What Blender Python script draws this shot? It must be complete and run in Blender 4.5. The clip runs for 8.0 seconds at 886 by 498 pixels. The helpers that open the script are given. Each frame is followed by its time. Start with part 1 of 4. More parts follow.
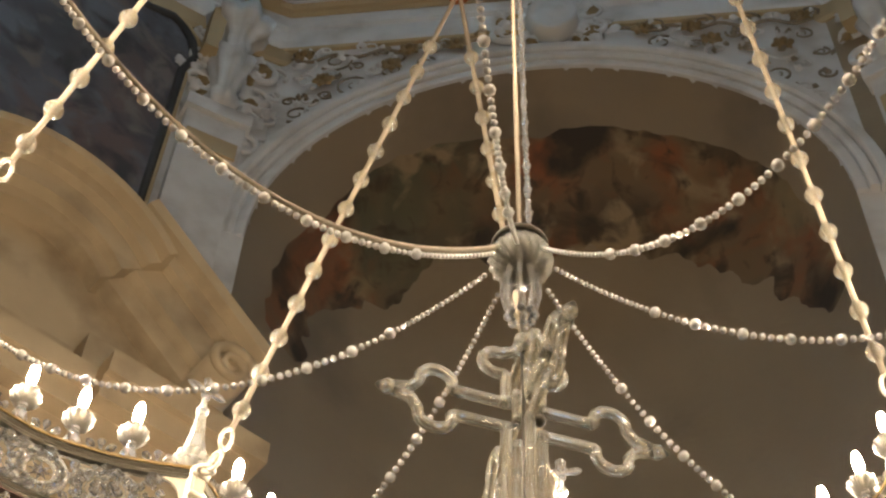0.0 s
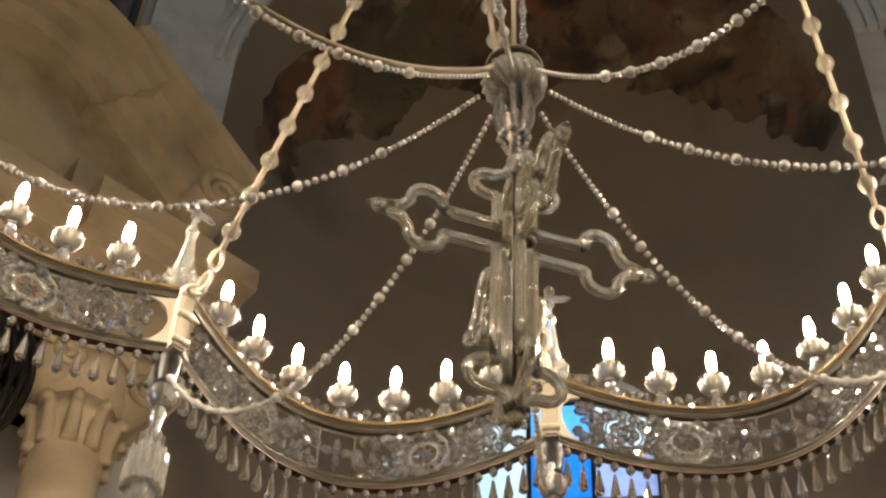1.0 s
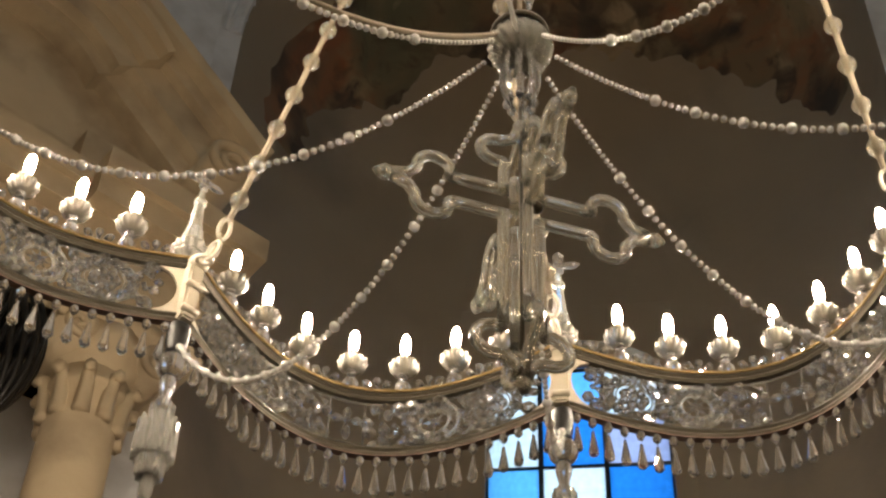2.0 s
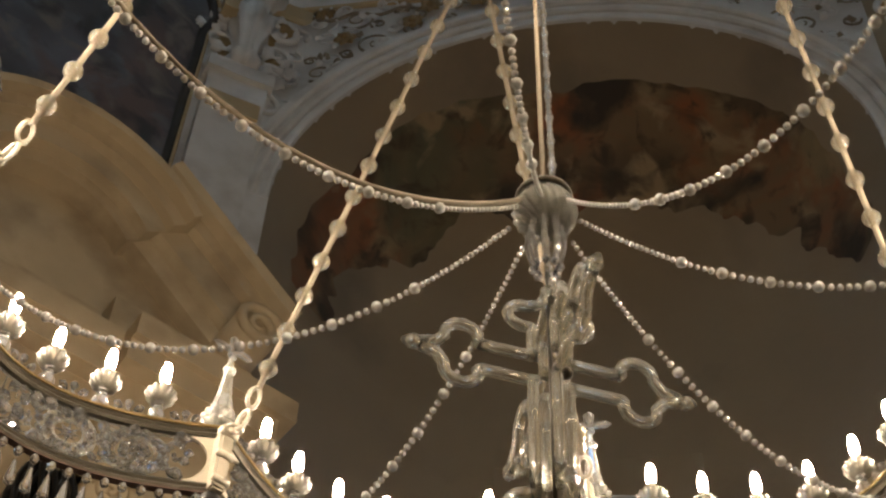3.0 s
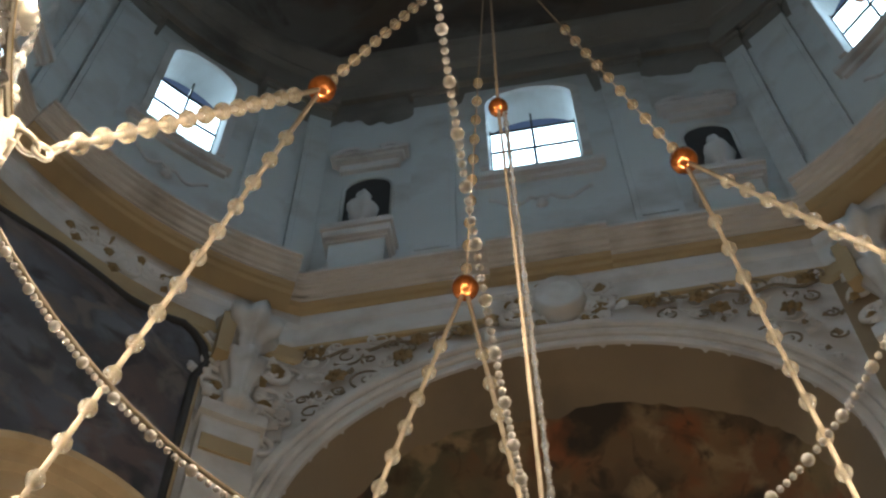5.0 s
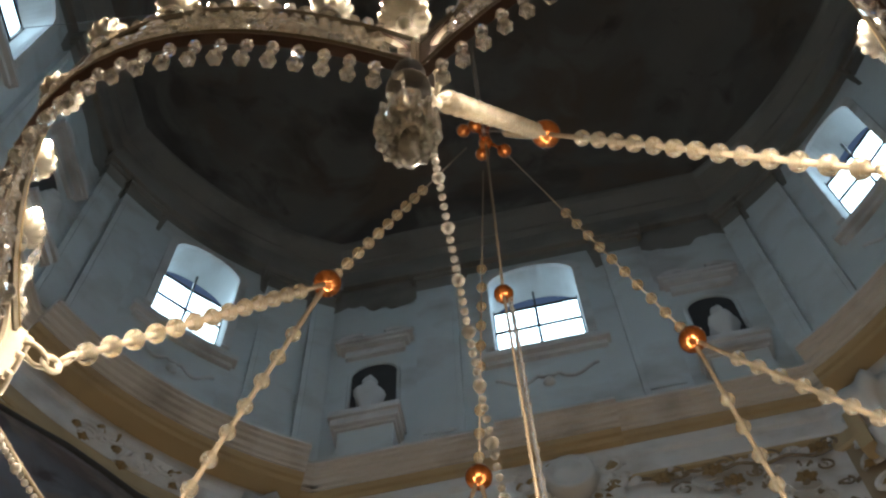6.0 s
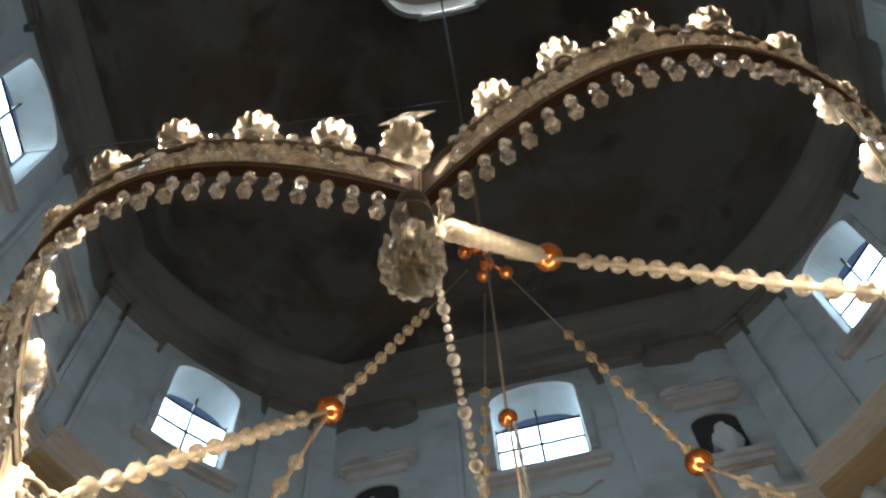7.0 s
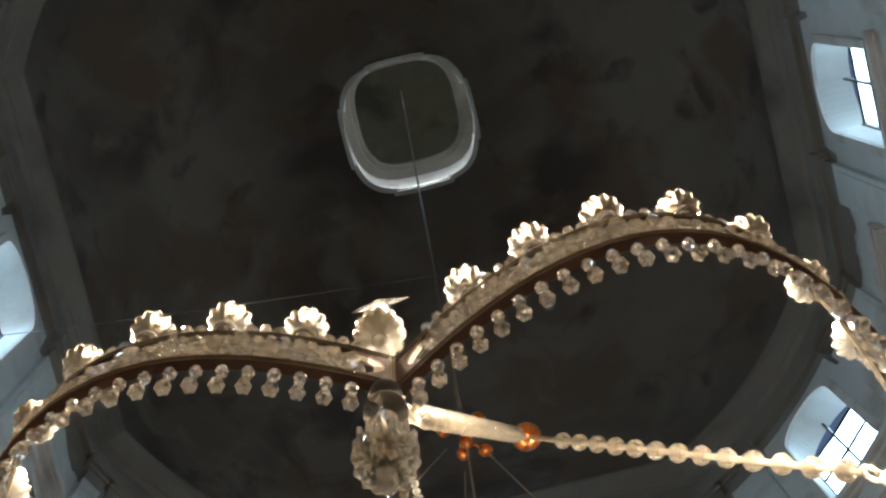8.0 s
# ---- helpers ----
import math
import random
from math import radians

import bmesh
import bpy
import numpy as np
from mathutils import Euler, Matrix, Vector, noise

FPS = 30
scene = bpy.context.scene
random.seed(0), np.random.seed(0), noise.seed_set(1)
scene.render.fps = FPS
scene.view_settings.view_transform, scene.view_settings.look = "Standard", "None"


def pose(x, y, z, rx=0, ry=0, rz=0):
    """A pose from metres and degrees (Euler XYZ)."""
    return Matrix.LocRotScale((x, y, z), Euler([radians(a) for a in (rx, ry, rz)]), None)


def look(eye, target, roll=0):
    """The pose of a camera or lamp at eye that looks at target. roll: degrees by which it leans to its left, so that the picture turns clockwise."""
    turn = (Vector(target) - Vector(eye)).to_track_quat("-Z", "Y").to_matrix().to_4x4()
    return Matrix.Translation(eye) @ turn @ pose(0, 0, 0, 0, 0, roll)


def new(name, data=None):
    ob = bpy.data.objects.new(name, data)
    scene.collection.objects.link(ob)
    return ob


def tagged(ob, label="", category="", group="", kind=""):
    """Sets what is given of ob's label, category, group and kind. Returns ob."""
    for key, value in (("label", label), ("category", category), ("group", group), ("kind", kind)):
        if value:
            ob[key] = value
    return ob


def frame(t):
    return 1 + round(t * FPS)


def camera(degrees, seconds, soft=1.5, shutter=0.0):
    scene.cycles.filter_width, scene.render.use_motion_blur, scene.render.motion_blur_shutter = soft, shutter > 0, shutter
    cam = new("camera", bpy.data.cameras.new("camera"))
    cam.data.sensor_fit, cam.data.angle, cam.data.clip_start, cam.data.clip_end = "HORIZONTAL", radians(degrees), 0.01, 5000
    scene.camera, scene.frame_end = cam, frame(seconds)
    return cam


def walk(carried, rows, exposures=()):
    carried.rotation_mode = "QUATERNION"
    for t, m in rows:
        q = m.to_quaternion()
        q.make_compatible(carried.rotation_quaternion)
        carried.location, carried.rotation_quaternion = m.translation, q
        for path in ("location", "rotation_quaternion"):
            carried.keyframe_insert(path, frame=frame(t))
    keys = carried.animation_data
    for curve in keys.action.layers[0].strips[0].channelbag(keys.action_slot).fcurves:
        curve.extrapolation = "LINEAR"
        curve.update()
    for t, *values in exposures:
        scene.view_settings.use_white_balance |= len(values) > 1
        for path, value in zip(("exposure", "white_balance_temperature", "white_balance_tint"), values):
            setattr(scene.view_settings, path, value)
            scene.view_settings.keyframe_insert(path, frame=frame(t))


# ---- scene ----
# The axis of the chandelier is x = y = 0, the floor z = 0; the domed hall stands round HALL.
cam = camera(29.653, 8.0, soft=2.4)
walk(cam, [
    (0, look((0.1244, -2.1007, 1.5084), (-0.2722, 0.7084, 5.6257), 2.566)),
    (0.5, look((0.1202, -2.0738, 1.5104), (-0.2838, 1.0114, 5.4242), 3.057)),
    (1, look((0.1181, -2.0629, 1.5066), (-0.2785, 1.1369, 5.3281), 2.810)),
    (1.2, look((0.1185, -2.0606, 1.5062), (-0.2868, 1.1820, 5.2906), 2.770)),
    (2.3, look((0.1254, -2.0568, 1.5083), (-0.3274, 1.2096, 5.2667), 2.671)),
    (2.5, look((0.1241, -2.0589, 1.5143), (-0.3472, 1.1399, 5.3281), 2.895)),
    (3, look((0.1257, -2.0800, 1.5225), (-0.3569, 0.8220, 5.5655), 2.639)),
    (3.5, look((0.1347, -2.1006, 1.5265), (-0.2918, 0.5279, 5.7585), 1.655)),
    (4, look((0.1339, -2.1129, 1.5375), (-0.2733, 0.2976, 5.8992), 0.466)),
    (4.2, look((0.1423, -2.1134, 1.5426), (-0.2851, 0.2636, 5.9207), 0.754)),
    (5.3, look((0.1166, -2.1173, 1.6221), (-0.1853, -0.1760, 6.2199), -1.208)),
    (5.5, look((0.1128, -2.1266, 1.6240), (-0.1804, -0.2767, 6.2600), -2.252)),
    (6, look((0.1172, -2.1414, 1.6356), (-0.1434, -0.5506, 6.3686), -2.816)),
    (6.5, look((0.1114, -2.1487, 1.6590), (-0.1186, -0.7469, 6.4530), -3.223)),
    (7, look((0.1126, -2.1607, 1.6637), (-0.0748, -0.8966, 6.4977), -4.296)),
    (7.5, look((0.1230, -2.1711, 1.6792), (0.0395, -1.1151, 6.5657), -8.394)),
    (8, look((0.1340, -2.1899, 1.6734), (0.1207, -1.3972, 6.6101), -12.819)),
], exposures=[(0, 0.0), (0.5, -0.38), (1, -0.70), (2.5, -0.78), (3, -0.74), (3.5, -0.39), (4, 0.0), (4.6, -0.1), (5.5, -0.48), (6.5, -0.22), (7.5, 0.03), (8, 0.18)])

# ---- daylight ----
HALL = Vector((0.0, 0.45, 0.0))
FLAT, HALFW, ROUND = 5.5, 2.8, 6.17  # straight sides, half their width, radius of the rounded corners
world = bpy.data.worlds.new("sky")
scene.world = world
world.use_nodes = True
wn = world.node_tree.nodes
sky = wn.new("ShaderNodeTexSky")
sky.sky_type, sky.sun_disc, sky.sun_elevation, sky.sun_rotation = "NISHITA", False, radians(35), radians(200)
world.node_tree.links.new(sky.outputs[0], wn["Background"].inputs[0])
wn["Background"].inputs[1].default_value = 0.1

WINDOW_WATTS, APSE_WATTS, LANTERN_WATTS, BULB_GLOW = 215.0, 85.0, 55.0, 1100.0


def area_lamp(name, m, w, h, watts, colour, spread=180.0):
    d = bpy.data.lights.new(name, "AREA")
    d.shape, d.size, d.size_y, d.energy, d.color, d.spread = "RECTANGLE", w, h, watts, colour, radians(spread)
    ob = new(name, d)
    ob.matrix_world = m
    return ob


# ---- materials ----
def mat(name, colour, rough=0.6, metal=0.0, vary=0.15, scale=3.0, bump=0.0, bump_scale=40.0, stain=None, stain_scale=1.2,
        stain_at=(0.52, 0.68), transmission=0.0, ior=1.5, emit=0.0, spec=0.5):
    m = bpy.data.materials.new(name)
    m.use_nodes = True
    nt = m.node_tree
    p = nt.nodes["Principled BSDF"]
    p.inputs["Roughness"].default_value, p.inputs["Metallic"].default_value = rough, metal
    p.inputs["Transmission Weight"].default_value, p.inputs["IOR"].default_value = transmission, ior
    p.inputs["Specular IOR Level"].default_value = spec
    co = nt.nodes.new("ShaderNodeTexCoord").outputs["Object"]

    def noise_tex(s, detail=5.0):
        n = nt.nodes.new("ShaderNodeTexNoise")
        n.inputs["Scale"].default_value, n.inputs["Detail"].default_value = s, detail
        nt.links.new(co, n.inputs["Vector"])
        return n.outputs["Fac"]

    def mixed(fac, a, b):
        x = nt.nodes.new("ShaderNodeMix")
        x.data_type = "RGBA"
        nt.links.new(fac, x.inputs[0])
        for slot, v in ((6, a), (7, b)):
            if isinstance(v, tuple):
                x.inputs[slot].default_value = (*v[:3], 1)
            else:
                nt.links.new(v, x.inputs[slot])
        return x.outputs[2]

    out = None
    if vary:
        out = mixed(noise_tex(scale), tuple(c * (1 - vary) for c in colour), tuple(min(1, c * (1 + vary)) for c in colour))
    if stain:
        ramp = nt.nodes.new("ShaderNodeMapRange")
        ramp.inputs[1].default_value, ramp.inputs[2].default_value = stain_at
        nt.links.new(noise_tex(stain_scale, 8.0), ramp.inputs[0])
        out = mixed(ramp.outputs[0], out or colour, stain)
    if out:
        nt.links.new(out, p.inputs["Base Color"])
    else:
        p.inputs["Base Color"].default_value = (*colour, 1)
    if bump:
        b = nt.nodes.new("ShaderNodeBump")
        b.inputs["Strength"].default_value, b.inputs["Distance"].default_value = bump, 0.01
        nt.links.new(noise_tex(bump_scale), b.inputs["Height"])
        nt.links.new(b.outputs[0], p.inputs["Normal"])
    if emit:
        p.inputs["Emission Color"].default_value, p.inputs["Emission Strength"].default_value = (*colour, 1), emit
    return m


M_BEIGE = mat("beige_plaster", (0.47, 0.375, 0.245), 0.85, vary=0.16, scale=2.3, bump=0.4, bump_scale=11, stain=(0.27, 0.205, 0.135), stain_scale=1.4, stain_at=(0.50, 0.72))
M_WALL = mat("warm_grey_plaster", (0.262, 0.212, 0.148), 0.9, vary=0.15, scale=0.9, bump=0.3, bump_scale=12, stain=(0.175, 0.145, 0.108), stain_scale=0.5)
M_BLUE = mat("pale_blue_plaster", (0.54, 0.58, 0.595), 0.85, vary=0.10, scale=1.1, bump=0.2, bump_scale=12, stain=(0.37, 0.36, 0.35), stain_scale=1.1, stain_at=(0.48, 0.74))
M_WHITE = mat("white_stucco", (0.58, 0.58, 0.585), 0.85, vary=0.12, scale=1.7, bump=0.3, bump_scale=16, stain=(0.36, 0.345, 0.335), stain_scale=1.7, stain_at=(0.48, 0.74))
M_OCHRE = mat("ochre_band", (0.40, 0.315, 0.19), 0.85, vary=0.15, scale=1.5, bump=0.2, bump_scale=16, stain=(0.29, 0.235, 0.165), stain_scale=0.9)
# dark tone stands in for the weaker light high in the drum
M_DIM = mat("dimmed_plaster", (0.20, 0.188, 0.168), 0.9, vary=0.25, scale=0.9, bump=0.3, bump_scale=10, stain=(0.10, 0.092, 0.082), stain_scale=0.6)
M_GILT = mat("worn_gilding", (0.24, 0.17, 0.08), 0.6, metal=0.2, vary=0.4, scale=7)
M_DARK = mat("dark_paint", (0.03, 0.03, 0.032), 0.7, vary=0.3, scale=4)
M_FLOOR = mat("stone_floor", (0.32, 0.28, 0.24), 0.5, vary=0.2, scale=1.5)
M_IRON = mat("black_iron", (0.012, 0.011, 0.010), 0.45, metal=0.4, vary=0.3, scale=20)
M_BRONZE = mat("patinated_bronze", (0.075, 0.064, 0.046), 0.36, metal=0.75, vary=0.25, scale=12)
M_BRASS = mat("gilded_brass", (0.34, 0.235, 0.10), 0.42, metal=0.9, vary=0.2, scale=14)
M_RUST = mat("reddish_iron", (0.08, 0.045, 0.032), 0.5, metal=0.5, vary=0.25, scale=12)
M_COPPER = mat("polished_copper", (0.58, 0.215, 0.07), 0.20, metal=1.0, vary=0.15, scale=10)
M_CREAM = mat("cream_enamel", (0.36, 0.315, 0.24), 0.4, vary=0.10, scale=9, bump=0.1, bump_scale=30)
M_CORD = mat("cream_cord", (0.23, 0.185, 0.13), 0.8, vary=0.15, scale=60)
M_CABLE = mat("dark_cable", (0.05, 0.05, 0.05), 0.7, vary=0.2, scale=20)


def glass_mat(name, tint, clear, rough=0.04, metal=0.0, sheen=0.12):
    m = bpy.data.materials.new(name)
    m.use_nodes = True
    nt = m.node_tree
    p = nt.nodes["Principled BSDF"]
    p.inputs["Base Color"].default_value = (*tint, 1)
    p.inputs["Roughness"].default_value, p.inputs["Metallic"].default_value = sheen, metal
    g = nt.nodes.new("ShaderNodeBsdfGlass")
    g.inputs["Color"].default_value = (*(min(1, c * 1.12) for c in tint), 1)
    g.inputs["Roughness"].default_value, g.inputs["IOR"].default_value = rough, 1.54
    x = nt.nodes.new("ShaderNodeMixShader")
    x.inputs[0].default_value = clear
    nt.links.new(p.outputs[0], x.inputs[1])
    nt.links.new(g.outputs[0], x.inputs[2])
    nt.links.new(x.outputs[0], nt.nodes["Material Output"].inputs[0])
    return m


M_CRYSTAL = glass_mat("cut_crystal", (0.90, 0.91, 0.92), 0.955)
M_BEAD = glass_mat("milky_glass", (0.84, 0.80, 0.70), 0.92, 0.02)
M_TASSEL = glass_mat("ribbed_crystal", (0.95, 0.93, 0.88), 0.84, 0.0, 0.0, 0.06)
M_STRAND = glass_mat("pearl_glass", (0.88, 0.86, 0.82), 0.52, 0.02)
M_DISH = glass_mat("frosted_glass", (0.60, 0.57, 0.51), 0.68, 0.10)
M_GLASS = glass_mat("pressed_glass", (0.80, 0.79, 0.74), 0.86)
M_BAR = glass_mat("cloudy_cast_glass", (0.86, 0.85, 0.80), 0.87, 0.04)
M_DROP = glass_mat("drop_crystal", (0.96, 0.96, 0.96), 0.92, 0.0, 0.5, 0.05)
M_STONE = glass_mat("foiled_crystal", (0.93, 0.95, 0.98), 0.55, 0.0, 0.95, 0.06)
M_AMBER = glass_mat("amber_glass", (0.62, 0.54, 0.42), 0.85)
M_PANE = glass_mat("window_glass", (0.88, 0.92, 0.95), 0.97, 0.0)


def lamp_mat(name, colour, strength):
    m = bpy.data.materials.new(name)
    m.use_nodes = True
    nt = m.node_tree
    e = nt.nodes.new("ShaderNodeEmission")
    e.inputs[0].default_value, e.inputs[1].default_value = (*colour, 1), strength
    nt.links.new(e.outputs[0], nt.nodes["Material Output"].inputs[0])
    return m


M_BULB = lamp_mat("lit_bulb", (1.0, 0.83, 0.63), BULB_GLOW)


# ---- shapes ----
def mesh_of(name, bm, material, smooth=True):
    me = bpy.data.meshes.new(name)
    bmesh.ops.recalc_face_normals(bm, faces=bm.faces)
    bm.to_mesh(me)
    bm.free()
    if smooth:
        for f in me.polygons:
            f.use_smooth = True
    me.materials.append(material)
    return me


def place(name, me, parent=None, m=None, label=""):
    ob = new(name, me)
    ob.parent = parent
    if m is not None:
        ob.matrix_local = m
    if label:
        ob["label"] = label
    return ob


def part(name, bm, material, parent, label="", smooth=True):
    return place(name, mesh_of(name, bm, material, smooth), parent, None, label)


def lathe(bm, profile, seg=12, m=Matrix(), flute=0.0, flutes=0, scallop=False):
    rings, widest = [], max(r for r, z in profile)
    for r, z in profile:
        if r < 1e-6:
            rings.append([bm.verts.new(m @ Vector((0, 0, z)))])
        else:
            rings.append([])
            for i in range(seg):
                a = 2 * math.pi * i / seg
                k = r * (1 + flute * ((r / widest) ** 3 * (2 * abs(math.sin(flutes * a / 2)) - 1.27) if scallop else math.cos(flutes * a))) if flutes else r
                rings[-1].append(bm.verts.new(m @ Vector((k * math.cos(a), k * math.sin(a), z))))
    for a, b in zip(rings, rings[1:]):
        for i in range(seg):
            j = (i + 1) % seg
            if len(a) == 1 and len(b) > 1:
                bm.faces.new((a[0], b[i], b[j]))
            elif len(b) == 1 and len(a) > 1:
                bm.faces.new((a[i], b[0], a[j]))
            elif len(a) > 1:
                bm.faces.new((a[i], b[i], b[j], a[j]))


def ball(bm, p, r, seg=10, rings=6, squash=1.0):
    lathe(bm, [(r * math.sin(math.pi * i / rings), -r * squash * math.cos(math.pi * i / rings)) for i in range(rings + 1)], seg, Matrix.Translation(p))


def tube(bm, pts, r, seg=8, closed=False):
    pts = [Vector(p) for p in pts]
    n = len(pts)
    rings = []
    up = None
    for i, p in enumerate(pts):
        a = pts[(i - 1) % n] if closed or i else p
        b = pts[(i + 1) % n] if closed or i < n - 1 else p
        d = (b - a).normalized()
        if up is None:
            up = Vector((0, 0, 1)) if abs(d.z) < 0.9 else Vector((1, 0, 0))
        x = d.cross(up).normalized()
        up = x.cross(d).normalized()
        k = r(i / (n - 1)) if callable(r) else r
        rings.append([bm.verts.new(p + k * (x * math.cos(t) + up * math.sin(t))) for t in (2 * math.pi * q / seg for q in range(seg))])
    for i in range(n if closed else n - 1):
        a, b = rings[i], rings[(i + 1) % n]
        for q in range(seg):
            bm.faces.new((a[q], a[(q + 1) % seg], b[(q + 1) % seg], b[q]))
    if not closed:
        bm.faces.new(rings[0])
        bm.faces.new(rings[-1])


def box(bm, x0, x1, y0, y1, z0, z1, m=Matrix()):
    v = [bm.verts.new(m @ Vector(p)) for p in ((x0, y0, z0), (x1, y0, z0), (x1, y1, z0), (x0, y1, z0), (x0, y0, z1), (x1, y0, z1), (x1, y1, z1), (x0, y1, z1))]
    for f in ((0, 3, 2, 1), (4, 5, 6, 7), (0, 1, 5, 4), (1, 2, 6, 5), (2, 3, 7, 6), (3, 0, 4, 7)):
        bm.faces.new([v[i] for i in f])


def sweep(bm, path, profile, closed_profile=True):
    """path: a function s -> (map of (a, z) to a point); profile: list of (a, z)."""
    rows = [[bm.verts.new(f(a, z)) for a, z in profile] for f in path]
    n = len(profile)
    for p, q in zip(rows, rows[1:]):
        for i in range(n if closed_profile else n - 1):
            j = (i + 1) % n
            bm.faces.new((p[i], p[j], q[j], q[i]))
    if closed_profile:
        bm.faces.new(rows[0])
        bm.faces.new(rows[-1])


# ---- the hall ----
def side(k):
    """The map of side k (even: straight, odd: rounded; 0 lies ahead, clockwise): u along it, d outwards, z up."""
    turn = Matrix.Rotation(-radians(45 * k), 4, "Z")
    if k % 2 == 0:
        return lambda u, d, z: HALL + turn @ Vector((u, FLAT + d, z))
    return lambda u, d, z: HALL + turn @ Vector(((ROUND + d) * math.sin(u / ROUND), (ROUND + d) * math.cos(u / ROUND), z))


def half(k):
    return HALFW if k % 2 == 0 else ROUND * (math.radians(45) - math.atan2(HALFW, FLAT))


def pierced(bm, f, u0, u1, z0, z1, cu, r, spring, sill, depth, rise=None, flare=0.0, n=20):
    """A wall from u0 to u1, z0 to z1, with an arched opening of half width r."""
    rise = rise or r
    us = [u0 + (cu - r - u0) * i / 4 for i in range(5)] + [cu - r * math.cos(math.pi * i / n) for i in range(1, n)] + [cu + r + (u1 - cu - r) * i / 4 for i in range(5)]
    top = lambda u: spring + rise * math.sqrt(max(0.0, 1 - ((u - cu) / r) ** 2))
    inner = lambda u, d: cu + (u - cu) * (1 - flare * d / depth)
    for a, b in zip(us, us[1:]):
        hole = a > cu - r - 1e-6 and b < cu + r + 1e-6
        spans = [((z0, z0), (sill, sill)), ((top(a), top(b)), (z1, z1))] if hole else [((z0, z0), (z1, z1))]
        for (la, lb), (ha, hb) in spans:
            if max(ha - la, hb - lb) < 1e-4:
                continue
            for d in (0, depth):
                bm.faces.new([bm.verts.new(f(inner(u, d) if hole else u, d, z)) for u, z in ((a, la), (b, lb), (b, hb), (a, ha))])
        if hole:
            for za, zb in ((top(a), top(b)), (sill, sill)):
                bm.faces.new([bm.verts.new(f(inner(u, d), d, z)) for u, d, z in ((a, 0, za), (b, 0, zb), (b, depth, zb), (a, depth, za))])
    for u in (cu - r, cu + r):
        bm.faces.new([bm.verts.new(f(inner(u, d), d, z)) for d, z in ((0, sill), (depth, sill), (depth, spring), (0, spring))])
    bmesh.ops.remove_doubles(bm, verts=bm.verts, dist=1e-4)


def run(f, u0, u1, n):
    return [(lambda a, z, u=u0 + (u1 - u0) * i / n: f(u, -a, z)) for i in range(n + 1)]


def setting(name, me, label="", category=""):
    return tagged(place(name, me), label, category, "", "structure")


def coloured_pane(name, colour):
    m = bpy.data.materials.new(name)
    m.use_nodes = True
    nt = m.node_tree
    t = nt.nodes.new("ShaderNodeBsdfTranslucent")
    n = nt.nodes.new("ShaderNodeTexNoise")
    n.inputs["Scale"].default_value = 9.0
    x = nt.nodes.new("ShaderNodeMix")
    x.data_type = "RGBA"
    x.inputs[6].default_value, x.inputs[7].default_value = (*(c * 0.6 for c in colour), 1), (*colour, 1)
    nt.links.new(n.outputs["Fac"], x.inputs[0])
    nt.links.new(x.outputs[2], t.inputs["Color"])
    nt.links.new(t.outputs[0], nt.nodes["Material Output"].inputs[0])
    return m


def painted_mat(name, base, layers, rough=0.8):
    m = bpy.data.materials.new(name)
    m.use_nodes = True
    nt = m.node_tree
    p = nt.nodes["Principled BSDF"]
    p.inputs["Roughness"].default_value = rough
    co = nt.nodes.new("ShaderNodeTexCoord").outputs["Object"]
    colour = None
    for scale, detail, low, high, shade in layers:
        move = nt.nodes.new("ShaderNodeMapping")
        move.inputs["Location"].default_value = (scale * 7.3, scale * 3.1, detail * 1.7)
        nt.links.new(co, move.inputs["Vector"])
        n = nt.nodes.new("ShaderNodeTexNoise")
        n.inputs["Scale"].default_value, n.inputs["Detail"].default_value, n.inputs["Distortion"].default_value = scale, detail, 0.5
        nt.links.new(move.outputs[0], n.inputs["Vector"])
        ramp = nt.nodes.new("ShaderNodeMapRange")
        ramp.inputs[1].default_value, ramp.inputs[2].default_value = low, high
        nt.links.new(n.outputs["Fac"], ramp.inputs[0])
        x = nt.nodes.new("ShaderNodeMix")
        x.data_type = "RGBA"
        nt.links.new(ramp.outputs[0], x.inputs[0])
        x.inputs[7].default_value = (*shade, 1)
        if colour:
            nt.links.new(colour, x.inputs[6])
        else:
            x.inputs[6].default_value = (*base, 1)
        colour = x.outputs[2]
    nt.links.new(colour, p.inputs["Base Color"])
    return m


M_FRESCO = painted_mat("darkened_fresco", (0.050, 0.040, 0.030), (
    (0.6, 4, 0.38, 0.60, (0.17, 0.115, 0.065)), (0.9, 6, 0.44, 0.58, (0.24, 0.090, 0.040)), (1.2, 5, 0.49, 0.62, (0.235, 0.175, 0.095)),
    (0.8, 4, 0.48, 0.64, (0.095, 0.095, 0.06)), (1.9, 5, 0.55, 0.65, (0.28, 0.21, 0.125)), (1.3, 6, 0.50, 0.64, (0.040, 0.032, 0.026)), (3.4, 6, 0.54, 0.68, (0.06, 0.042, 0.03))))
M_PICTURE = painted_mat("dark_canvas", (0.055, 0.052, 0.060), (
    (0.7, 3, 0.45, 0.60, (0.11, 0.115, 0.145)), (1.1, 5, 0.50, 0.64, (0.125, 0.085, 0.08)), (1.6, 5, 0.52, 0.66, (0.13, 0.14, 0.17)),
    (2.3, 5, 0.55, 0.66, (0.16, 0.135, 0.125)), (1.9, 6, 0.55, 0.65, (0.035, 0.032, 0.034))), 0.55)
